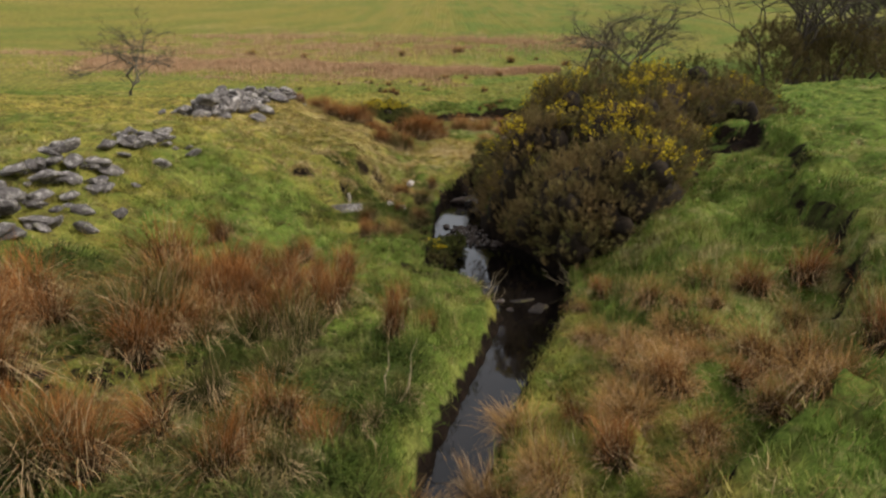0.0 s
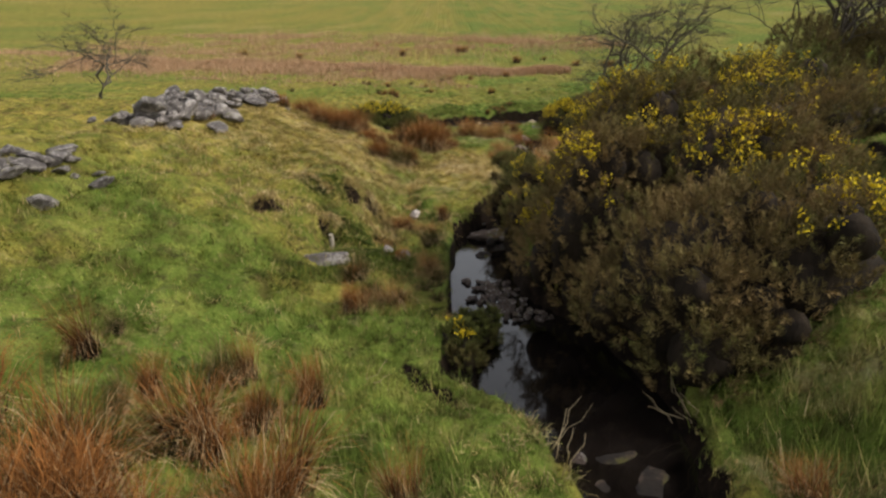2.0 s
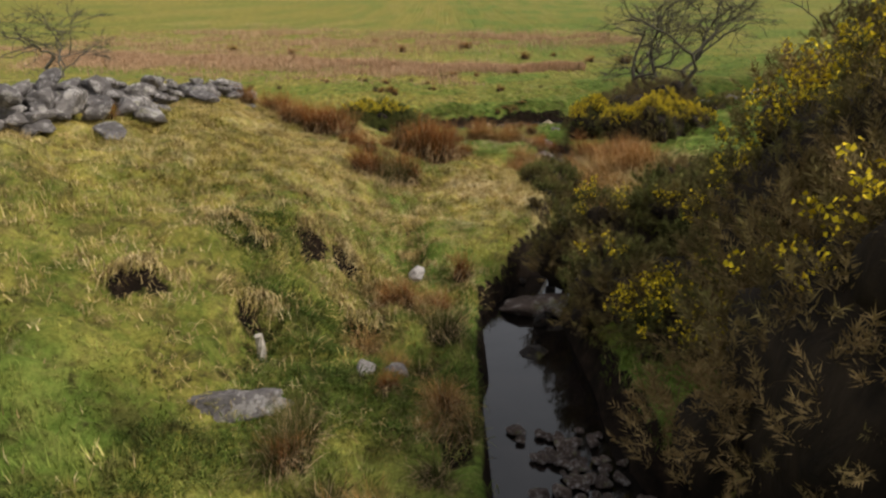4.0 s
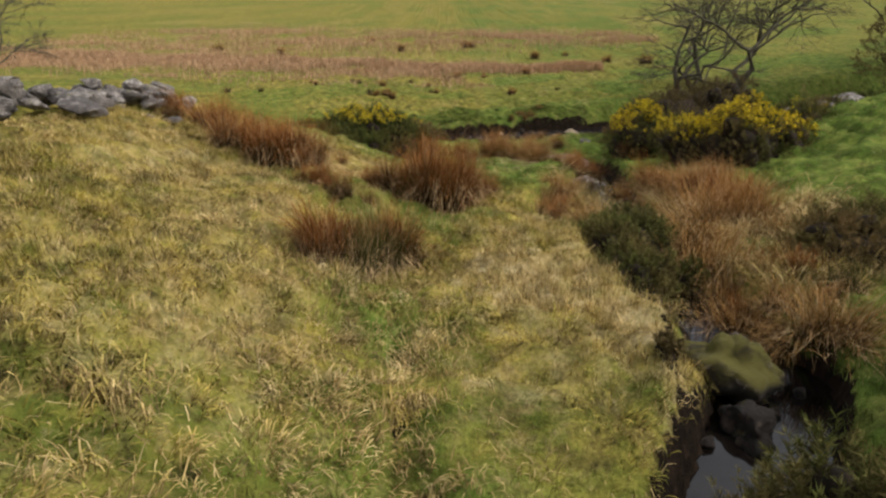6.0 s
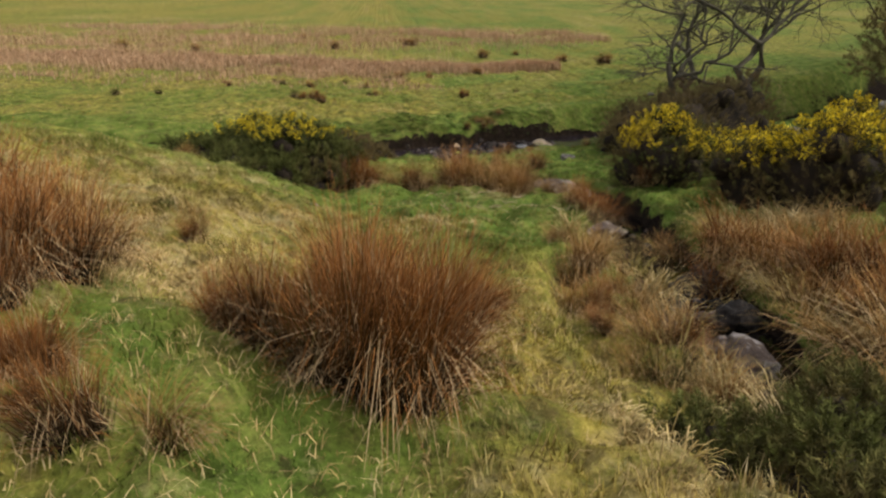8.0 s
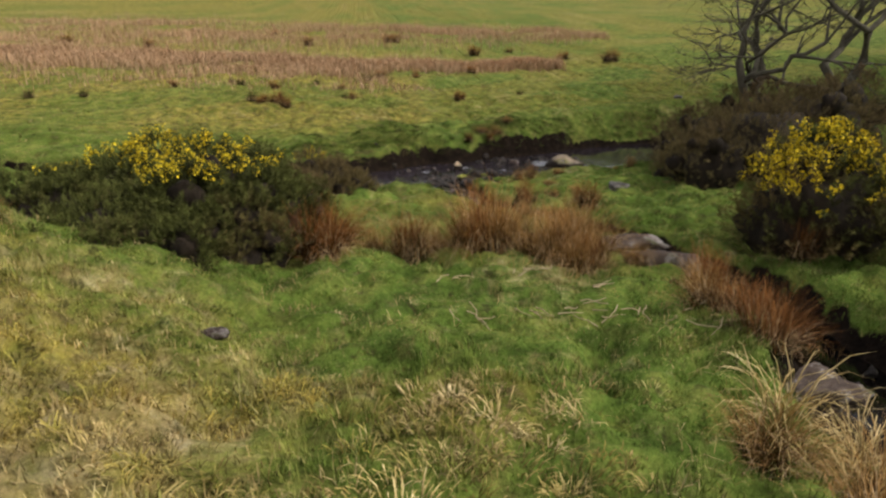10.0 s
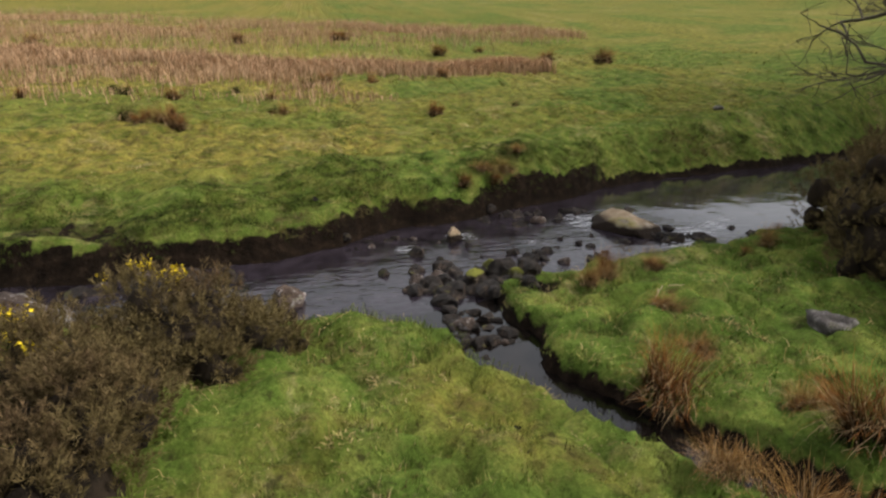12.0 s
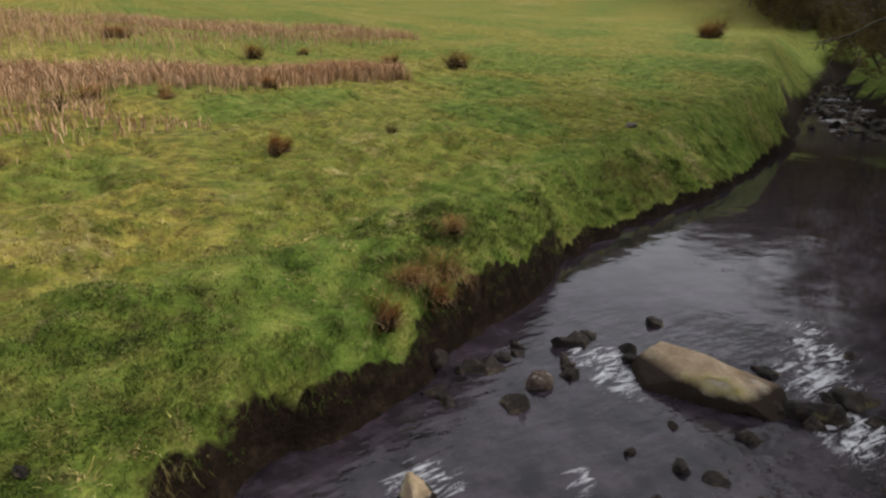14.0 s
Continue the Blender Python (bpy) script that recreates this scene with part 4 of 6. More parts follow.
stand([(-2.0, 3.1), (-1.7, 3.0), (-2.1, 3.7), (-1.85, 3.75), (-1.4, 3.4), (-2.5, 2.7)], 0.62, 0.0, 1.0, 0.12, 1, 0.3)
stand([(-1.05, 4.4), (-0.9, 4.5), (-1.2, 4.45)], 0.66, 0.1, 0.85, 0.05, 2, 0.3)
stand([(-1.4, 2.75), (-1.0, 3.0), (-0.75, 3.3), (-0.55, 2.9), (-1.2, 2.4), (-0.9, 2.55), (-1.6, 2.6)], 0.5, 0.1, 1.0, 0.1, 1, 0.8)
stand([(-1.75, 4.7), (-1.55, 4.85), (-1.9, 4.65), (-1.45, 4.95)], 0.7, 0.05, 0.9, 0.06, 2, 0.3)
stand([(-1.32, 5.4), (-1.25, 5.3)], 0.55, 0.0, 0.6, 0.03, 1, 0.8)
stand([(-1.7, 4.3), (-1.45, 4.25), (-1.95, 4.5), (-2.3, 4.7), (-1.2, 4.05)], 0.7, 0.1, 1.0, 0.08, 2, 0.35)
stand([(-0.36, 3.9), (-0.36, 4.75), (-2.2, 5.5), (-0.05, 4.2), (-2.24, 5.85), (-1.95, 5.3), (-1.42, 5.45), (-1.3, 5.65), (-1.0, 5.45), (-1.04, 7.0), (-0.8, 7.1), (-1.9, 5.45)], 0.5, 0.1, 0.6, 0.04, 1, 0.3)
stand([(0.96, 3.38), (1.32, 3.4), (1.7, 3.48), (2.15, 3.66), (2.5, 3.8), (1.97, 3.01), (1.6, 2.89), (1.21, 2.67), (0.89, 2.53), (0.69, 2.3), (2.2, 3.25), (1.45, 3.15), (1.15, 3.05), (1.85, 3.3), (1.05, 2.75), (1.4, 2.7), (2.05, 3.4), (1.1, 2.5), (1.55, 3.3), (0.8, 2.75), (1.25, 2.95), (1.75, 2.75)], 0.42, 0.6, 1.0, 0.15, 3, 0.08, 0.5)
stand([(1.05, 3.9), (1.3, 4.3), (1.7, 4.1), (2.2, 4.3), (1.5, 4.7)], 0.3, 0.8, 1.2, 0.1, 1, 0.1, 0.4)
stand([(0.43, 2.3), (0.28, 2.35), (0.55, 2.25)], 0.4, 1.0, 1.0, 0.04, 1, 0.0, 0.5)
stand([(-2.2, 2.4), (-1.9, 2.0), (-1.5, 2.1), (-1.1, 2.1), (-2.5, 2.3), (-1.7, 2.4), (-2.7, 2.9), (-1.0, 2.3), (-1.5, 2.45), (-2.3, 2.1), (-2.5, 2.6), (-2.1, 2.7)], 0.5, 0.0, 1.0, 0.1, 1, 0.35)
stand([(-0.85, 2.7), (-0.6, 2.5), (-0.35, 2.75)], 0.46, 0.05, 0.9, 0.05, 1, 0.6)
stand([(0.32, 2.25), (0.42, 2.6), (-0.2, 2.2)], 0.36, 1.0, 1.0, 0.05, 1, 0.0, 0.5)
stand([(0.2, 2.3), (0.4, 2.15), (-0.15, 2.5)], 0.4, 1.0, 1.0)
stand([(-0.62, 14.85), (-0.45, 14.9), (-0.32, 15.0), (-0.55, 15.1), (-0.4, 15.2), (-0.65, 15.25), (-0.5, 15.4), (-0.35, 15.5)], 1.12, 0.0, 0.7, 0.03, 2, 0.1)
stand([(-1.3, 15.4), (-1.15, 15.3), (-1.0, 15.15), (-0.88, 15.05), (-1.1, 15.45), (-0.8, 14.95)], 0.7, 0.0, 0.8, 0.03, 2)
stand([(-0.75, 15.9), (-0.6, 15.85), (-0.9, 16.0)], 0.9, 0.05, 0.85, 0.05, 2)
stand([(0.0, 15.75), (-0.1, 15.65), (0.02, 15.9)], 0.6, 0.0, 0.8, 0.03, 1, 0.4)
stand([(-1.95, 16.9), (-1.85, 16.7)], 0.42, 0.1, 0.9, 0.05, 1)
stand([(-1.65, 14.6), (-1.7, 14.75), (-1.8, 14.65)], 0.42, 0.1, 0.9, 0.04, 2)
stand([(-3.6, 16.5), (-3.2, 16.1), (-2.85, 15.75), (-2.5, 15.5), (-2.2, 15.3), (-2.15, 15.9), (-2.6, 16.3), (-3.0, 16.8), (-2.25, 16.5), (-3.9, 17.0), (-3.4, 16.3), (-2.75, 16.0), (-2.35, 15.6)], 0.74, 0.12, 1.1, 0.08, 1)
stand([(-1.85, 14.65), (-1.65, 14.45), (-1.45, 14.35), (-1.3, 14.4), (-2.0, 15.0)], 0.36, 0.25, 0.9, 0.05, 1)
stand([(-2.35, 15.5), (-2.6, 15.7), (-2.2, 15.25), (-2.75, 15.4), (-2.45, 15.2), (-2.05, 15.5)], 0.95, 0.0, 0.85, 0.05, 2, 0.15)
stand([(-1.22, 12.6), (-1.12, 12.75), (-1.0, 12.9), (-0.9, 13.05), (-1.05, 13.1), (-1.15, 12.95), (-0.85, 13.2), (-1.25, 12.5)], 0.66, 0.0, 0.85, 0.03, 2, 0.4)
stand([(1.2, 17.0), (1.05, 17.6), (0.95, 16.4)], 0.55, 0.7, 1.0, 0.08, 1)
stand([(2.65, 15.8), (2.85, 16.4), (2.6, 15.1), (2.3, 14.7), (2.9, 15.4), (3.2, 16.2), (2.5, 17.2), (2.9, 17.3), (3.3, 17.0), (2.5, 18.3), (2.2, 14.2)], 0.85, 0.85, 1.15, 0.12, 2)
stand([(2.1, 14.3), (2.25, 13.9), (1.98, 13.6), (2.1, 13.2), (2.35, 13.5), (2.5, 14.2), (2.3, 14.9), (2.05, 12.8), (2.4, 12.9), (2.7, 13.3), (1.95, 13.2), (2.15, 12.4)], 0.6, 0.8, 1.1, 0.06, 1, 0.1, 0.3)
stand([(2.65, 16.9), (2.75, 15.6), (2.9, 16.0), (3.0, 16.7), (2.3, 14.9), (2.75, 15.0), (3.2, 15.6), (3.3, 16.3), (2.6, 17.6), (2.95, 17.4)], 0.75, 0.75, 1.2, 0.06, 1)
stand([(2.0, 12.45), (1.98, 12.8), (2.03, 13.15), (2.05, 13.5), (2.08, 14.6)], 0.6, 0.7, 1.2, 0.03, 1, 0.0, 0.6)
stand([(1.2, 15.9), (1.25, 16.3), (1.3, 16.7), (1.45, 17.2), (1.05, 15.9), (0.95, 16.9), (1.25, 17.5)], 0.62, 0.75, 1.0, 0.06, 1, 0.1, 0.2)
stand([(1.45, 15.5), (1.5, 15.9), (1.3, 15.6), (2.25, 15.5), (2.3, 15.9), (2.35, 16.2), (2.2, 15.1), (1.45, 16.4), (2.1, 14.7), (2.45, 16.5)], 0.42, 0.8, 1.1, 0.04, 1, 0.0, 0.35)
stand([(1.6, 18.3), (1.9, 19.8), (2.5, 19.4), (1.7, 19.3), (1.2, 18.5)], 0.5, 0.6, 1.0, 0.08, 1)
stand([(-0.9, 22.0), (-1.05, 21.8)], 0.72, 0.2, 1.0, 0.06, 2)
stand([(-0.08, 21.65), (-0.12, 21.8)], 1.0, 0.45, 0.75, 0.04, 2)
stand([(0.5, 21.75), (0.75, 21.65), (1.0, 21.5), (0.65, 22.05), (0.95, 21.95), (1.25, 21.6), (0.85, 22.3), (1.2, 22.1), (1.45, 21.45), (1.45, 21.85), (0.55, 21.95), (1.1, 21.7)], 0.95, 0.6, 0.85, 0.08, 1)
stand([(1.3, 21.15), (1.5, 21.1), (1.6, 21.3), (1.75, 21.05)], 0.62, 0.8, 0.9, 0.05, 2, 0.0, 0.3)
stand([(1.2, 22.9), (1.7, 22.9), (2.0, 22.5), (1.55, 23.3), (1.85, 23.2), (2.6, 22.7)], 0.5, 0.8, 1.0, 0.08, 1)
stand([(1.3, 21.35), (1.5, 21.05), (1.6, 21.5), (0.2, 22.1), (-0.5, 22.1)], 0.55, 0.8, 1.0, 0.07, 1)
stand([(2.0, 20.1), (2.15, 20.35), (2.2, 19.9), (3.1, 20.6)], 0.6, 0.7, 0.8, 0.06, 1)
stand([(1.75, 23.6), (2.0, 23.9), (1.7, 24.2), (2.15, 23.5)], 0.5, 0.5, 1.0, 0.06, 1)
stand([(2.1, 26.0), (2.25, 26.05), (2.7, 26.1), (2.8, 26.2), (4.0, 26.3), (4.2, 26.4)], 0.32, 0.5, 0.9, 0.04, 1)
stand([(2.38, 25.3), (2.4, 25.36), (2.26, 24.57)], 0.26, 0.7, 1.2, 0.04, 2, 0.0, 0.4)
stand([(-3.14, 32.58), (-2.8, 32.5), (-2.5, 32.5), (-3.3, 32.8)], 0.55, 0.3, 1.1, 0.06, 2, 0.4)
stand([(1.44, 38.7), (-4.2, 36.2), (-3.1, 35.6), (-0.9, 34.1), (-4.4, 35.7), (0.2, 38.4), (-1.8, 36.4), (-8.0, 34.1), (-9.3, 34.0), (-6.0, 35.5), (-6.6, 36.8), (-0.4, 37.6), (3.6, 39.5)], 0.5, 0.2, 1.2, 0.1, 1, 0.5)
stand([(10.8, 43.3), (-6.6, 59.0), (1.2, 53.4), (1.7, 53.3), (5.0, 47.5), (-11, 49.5), (-3.0, 50.5), (7.5, 49.0), (-16.0, 52.0), (8.8, 44.2)], 0.8, 0.0, 1.5, 0.12, 1, 0.4)
stand([(3.05, 26.65), (3.2, 26.75), (5.3, 27.6), (5.6, 27.9), (2.4, 26.3)], 0.32, 0.4, 0.8, 0.05, 1)
stand([(1.8, 29.5), (2.0, 29.6), (2.25, 29.7), (2.45, 29.8), (2.8, 30.2)], 0.36, 0.6, 1.2, 0.05, 2)
stand([(4.3, 34.6)], 0.35, 0.0, 1.1, 0.03, 2, 1.0)
stand([(2.3, 33.9), (2.4, 34.0)], 0.6, 0.1, 0.7, 0.03, 2)
stand([(-3.2, 32.9), (-2.7, 33.0), (-0.9, 33.9), (1.4, 38.3), (-1.2, 36.0), (-4.2, 36.5)], 0.45, 0.5, 0.9, 0.08, 1)
stand([(32.2, 50.2), (32.7, 50.3), (33.1, 50.6)], 1.7, 0.3, 1.2, 0.15, 2)
stand([(-2.9, 22.3), (-3.1, 20.8), (-3.8, 11.8), (-0.7, 8.5), (-0.45, 8.3), (-0.5, 7.6), (-0.3, 10.2), (-0.6, 9.7)], 0.38, 0.5, 0.9, 0.08, 1)

stand([(-1.15, 7.7), (-1.0, 7.85), (-0.9, 7.65), (-1.1, 7.95)], 0.42, 0.1, 0.9, 0.05, 1, 0.6)
stand([(-0.5, 8.4), (-0.38, 8.7), (-0.5, 9.1), (-0.36, 9.4), (-0.32, 8.2), (-0.55, 9.6), (-0.4, 10.0), (-0.62, 8.8), (-0.3, 9.15), (-0.75, 9.15), (-0.7, 9.7), (-0.3, 9.8)], 0.36, 0.5, 1.0, 0.05, 1, 0.3, 0.5)
stand([(-0.3, 7.4), (-0.36, 7.75), (-0.25, 7.1)], 0.26, 0.5, 1.1, 0.03, 1, 0.4, 0.4)

# ---- far rush beds ----


def rush_bed(name, label, x0, x1, mid_fn, depth_fn, count, height, seed, thin=0.46):
    """A far bed of rushes, too many to count."""
    rng = np.random.default_rng(seed)
    x = rng.uniform(x0, x1, count)
    y = mid_fn(x) + rng.normal(0, 0.5, count) * depth_fn(x)
    ends = 0.6 * smooth(x0 + 6, x0, x) + 0.6 * smooth(x1 - 5, x1, x)
    keep = fbm(x * 0.6, y * 1.6, 3.0, seed) + 0.45 * (fbm(x, y, 1.1, seed + 3) - 0.5) > thin + ends
    x, y = x[keep], y[keep]
    n = len(x)
    roots = np.column_stack([x, y, height_at(x, y)])
    lengths = height * rng.uniform(0.4, 1.0, n) * (0.5 + 0.9 * fbm(x, y, 1.6, seed + 5))
    v, f, s = blades(rng, roots, lengths, 0.0115, 0.25, 0.4, rng.random(n), rng.random(n))
    s[:, 0] = 0.3 + 0.7 * s[:, 0]
    return tagged(new(name, mesh_of(name, v, f, RUSH_FAR, s)), label, "rushes", kind="stuff")


RUSH_FAR = blade_material("far_rush_stems", (0.24, 0.16, 0.085), (0.54, 0.32, 0.18), (0.58, 0.42, 0.26), 0.6)
rush_bed("rush_bed", "long russet rush bed across the far meadow", -30, 10.8, lambda x: 41.9 - 0.16 * x + 0.7 * np.sin(x * 0.35) + 0.5 * np.sin(x * 1.1), lambda x: 0.55 + 3.2 * smooth(9, -8, x), 60000, 0.46, 201, 0.29)
rush_bed("rush_bed", "broken brown rush bed higher on the far slope", -36, 18, lambda x: 60.0 - 0.05 * x + 1.5 * np.sin(x * 0.22), lambda x: 10.0 - 0.2 * x, 46000, 0.6, 202, 0.44)
rush_bed("rush_bed", "thin line of brown rushes on the hillside", -60, -10, lambda x: 52.0 + 0.6 * np.sin(x * 0.5), lambda x: 2.0 + 0 * x, 9000, 0.45, 203, 0.42)
rush_bed("rush_scatter", "scattered small rush tufts on the grazed meadow", -20, 6, lambda x: 37.8 - 0.12 * x, lambda x: 3.0 + 0 * x, 11000, 0.3, 204, 0.6)

# ---- gorse ----


def gorse(x, y, lumps, count, label, flower=0.0, brown=0.5, seed=1, flower_low=0.45, petal=0.0125, grain=1.0, name="gorse_bush", group="gorse bushes"):
    """A gorse bush: crooked stems, a dark core for inner shade, a crown of spiny plumes over several lumps, and
    flowers.
    """
    rng = np.random.default_rng(seed)
    z0 = float(height_at(x, y))
    bush = empty(name, x, y, z0)
    tagged(bush, label, "bush", group)
    knobs = random.Random(seed + 7)
    swell = []
    for l in lumps:
        for _ in range(0 if grain > 1.5 else 9):
            d = Vector((knobs.gauss(0, 1), knobs.gauss(0, 1), knobs.gauss(0.35, 0.8))).normalized()
            k = knobs.uniform(0.24, 0.44)
            swell.append((l[0] + d.x * l[3] * 0.86, l[1] + d.y * l[4] * 0.86, l[2] + d.z * l[5] * 0.86, l[3] * k, l[4] * k, l[5] * k * 1.2))
    L = np.array(list(lumps) + swell, float)
    # dark blobs added inside so gaps between plumes look shaded
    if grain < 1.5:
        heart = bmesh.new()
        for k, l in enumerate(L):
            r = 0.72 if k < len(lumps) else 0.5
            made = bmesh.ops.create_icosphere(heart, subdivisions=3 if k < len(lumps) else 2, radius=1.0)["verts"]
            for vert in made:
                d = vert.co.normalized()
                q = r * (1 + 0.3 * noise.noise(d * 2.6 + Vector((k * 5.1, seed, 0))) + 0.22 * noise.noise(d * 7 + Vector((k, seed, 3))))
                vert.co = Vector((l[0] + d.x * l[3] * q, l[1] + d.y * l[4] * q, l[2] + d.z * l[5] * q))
        part("heartwood", mesh_from_bm("heartwood", heart, INNER_SHADE), bush, "dark solid core imitating the shade inside the bush")
    area = L[:, 3] * L[:, 4] + L[:, 3] * L[:, 5] + L[:, 4] * L[:, 5]
    spines = 40
    plumes = max(12, int(count * 0.27))
    pick = rng.choice(len(L), plumes, p=area / area.sum())
    cd = rng.normal(0, 1, (plumes, 3))
    cd /= np.linalg.norm(cd, axis=1)[:, None]
    cd[:, 2] = np.where(cd[:, 2] < -0.45, -cd[:, 2], cd[:, 2])
    cp = L[pick, :3] + cd * L[pick, 3:] * rng.uniform(0.72, 1.0, plumes)[:, None]
    inside = np.zeros(plumes, bool)
    for l in L:
        inside |= (((cp - l[:3]) / l[3:]) ** 2).sum(1) < 0.42
    keep = (cp[:, 2] > height_at(cp[:, 0] + x, cp[:, 1] + y) - z0 + 0.01) & ~inside
    cp, cd = cp[keep], cd[keep]
    n = len(cp)
    axis_of = cd * 0.8 + np.array([0, 0, 0.65]) + rng.normal(0, 0.35, (n, 3))
    axis_of /= np.linalg.norm(axis_of, axis=1)[:, None]
    reach = rng.uniform(0.06, 0.15, n) * grain * min(1.0, 2.4 * float(L[:, 3].max()))
    height01 = np.clip((cp[:, 2] - cp[:, 2].min()) / max(0.1, np.ptp(cp[:, 2])), 0, 1)
    mottle = fbm(cp[:, 0] + x, cp[:, 1] + cp[:, 2] * 1.3, 0.5, seed + 2)
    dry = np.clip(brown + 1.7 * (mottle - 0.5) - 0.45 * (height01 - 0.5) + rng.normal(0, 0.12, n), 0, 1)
    tone = np.clip(rng.random(n) * 0.8 + 0.4 * (fbm(cp[:, 0] + x, cp[:, 1] + cp[:, 2], 0.3, seed + 5) - 0.3), 0, 1)
    of = np.repeat(np.arange(n), spines)
    along = rng.random(n * spines)
    radial = np.cross(axis_of[of], rng.normal(0, 1, (n * spines, 3)))
    radial /= np.linalg.norm(radial, axis=1)[:, None] + 1e-9
    root = cp[of] + axis_of[of] * (reach[of] * (along * 1.15 - 0.15))[:, None] + radial * (reach[of] * 0.26 * (1.1 - along) * rng.random(n * spines))[:, None]
    spine = axis_of[of] * 0.8 + radial * rng.uniform(0.3, 1.1, n * spines)[:, None]
    spine /= np.linalg.norm(spine, axis=1)[:, None]
    side = np.cross(spine, rng.normal(0, 1, (n * spines, 3)))
    side /= np.linalg.norm(side, axis=1)[:, None] + 1e-9
    side *= 0.003 * grain
    ln = rng.uniform(0.02, 0.046, n * spines) * grain
    v = np.stack([root - side, root + side, root + spine * ln[:, None]], 1).reshape(-1, 3)
    f = np.arange(n * spines * 3).reshape(-1, 3)
    # colour falls off toward the plume root, painting shade between plumes
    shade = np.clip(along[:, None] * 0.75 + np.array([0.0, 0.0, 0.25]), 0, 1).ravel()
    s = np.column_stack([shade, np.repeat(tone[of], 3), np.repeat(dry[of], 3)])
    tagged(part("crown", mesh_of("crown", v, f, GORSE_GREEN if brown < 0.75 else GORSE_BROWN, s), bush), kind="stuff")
    if flower > 0:
        patch = 0.55 * fbm(cp[:, 0] + x, cp[:, 1] + cp[:, 2] * 0.9 + y, 0.7, seed + 4, 2) + 0.45 * fbm(cp[:, 0] + x, cp[:, 1] + cp[:, 2] + y, 0.28, seed + 6, 2)
        bloom = smooth(0.645 - 0.35 * flower, 0.715 - 0.35 * flower, patch) * smooth(flower_low - 0.12, flower_low + 0.12, height01) * (axis_of[:, 2] > 0.1)
        want = np.flatnonzero(rng.random(n) < bloom * (0.35 + 0.6 * flower))
        if len(want):
            k = 15
            of = np.repeat(want, k)
            m = len(of)
            radial = np.cross(axis_of[of], rng.normal(0, 1, (m, 3)))
            radial /= np.linalg.norm(radial, axis=1)[:, None] + 1e-9
            c = cp[of] + axis_of[of] * (reach[of] * rng.uniform(0.45, 1.25, m))[:, None] + radial * rng.uniform(0.01, 0.04, m)[:, None]
            a = rng.normal(0, 1, (m, 3))
            a /= np.linalg.norm(a, axis=1)[:, None]
            b = np.cross(a, rng.normal(0, 1, (m, 3)))
            b /= np.linalg.norm(b, axis=1)[:, None]
            e = petal * rng.uniform(0.6, 1.2, m)[:, None]
            v = np.stack([c - a * e, c - b * e * 0.7, c + a * e, c + b * e * 0.7 + np.array([0, 0, 0.008])], 1).reshape(-1, 3)
            s = np.column_stack([rng.random(m * 4), np.repeat(rng.random(m), 4), np.repeat(rng.random(m), 4)])
            tagged(part("blossom", mesh_of("blossom", v, np.arange(m * 4).reshape(-1, 4), PETAL, s), bush, "clusters of bright yellow pea flowers"), kind="stuff")
    r = random.Random(seed)
    for l in lumps:
        for _ in range(4):
            tip = Vector(l[:3]) + Vector((r.gauss(0, 0.45) * l[3], r.gauss(0, 0.45) * l[4], r.uniform(-0.1, 0.6) * l[5]))
            foot = Vector((l[0] * 0.75 + r.gauss(0, 0.12), l[1] * 0.75 + r.gauss(0, 0.12), 0))
            foot.z = float(height_at(foot.x + x, foot.y + y)) - z0 - 0.05
            bm = bmesh.new()
            limb(bm, foot, tip, 0.022, 0.006, 4, 5, 0.12, r)
            part("stem", mesh_from_bm("stem", bm, STEM), bush)
    return bush


def limb(bm, a, b, r0, r1, steps, sides, wander, rng):
    """A tapered crooked limb from a to b; returns the points it passes."""
    length = (b - a).length
    pts = [a.lerp(b, i / steps) + (Vector((rng.gauss(0, 1), rng.gauss(0, 1), rng.gauss(0, 0.6))) * wander * length * 0.35 if 0 < i < steps else Vector()) for i in range(steps + 1)]
    ring = None
    for i, p in enumerate(pts):
        t = (pts[min(i + 1, steps)] - pts[max(i - 1, 0)]).normalized()
        q = t.to_track_quat("Z", "Y")
        rad = r0 + (r1 - r0) * i / steps
        now = [bm.verts.new(p + q @ Vector((rad * math.cos(2 * math.pi * k / sides), rad * math.sin(2 * math.pi * k / sides), 0))) for k in range(sides)]
        if ring:
            for k in range(sides):
                bm.faces.new((ring[k], ring[(k + 1) % sides], now[(k + 1) % sides], now[k]))
        ring = now
    return pts


gorse(2.1, 7.2, [(-0.55, -0.9, -0.15, 0.75, 0.8, 0.78), (-0.9, 0.2, 0.0, 0.68, 0.8, 0.78), (-0.05, -1.1, 0.1, 0.6, 0.62, 0.55), (-0.1, 0.4, 0.25, 1.0, 1.0, 0.95), (-0.5, 1.1, 0.3, 0.7, 0.8, 0.95), (0.5, 0.2, 0.2, 0.8, 0.9, 0.75), (0.8, 1.4, 0.5, 1.0, 0.9, 1.0), (-0.2, -1.35, -0.35, 0.7, 0.45, 0.5)], 46000,
      "large brown-green gorse bush flowering yellow on top", 0.46, 0.64, 301, 0.5, 0.0115)
gorse(3.8, 9.2, [(0, 0, 0.1, 1.15, 1.2, 0.95), (0.9, 0.7, 0.1, 1.0, 1.0, 0.75), (-0.6, 0.6, 0.0, 0.9, 0.8, 0.7)], 17000, "tall dark gorse bush with few yellow flowers", 0.2, 0.6, 302, 0.6)
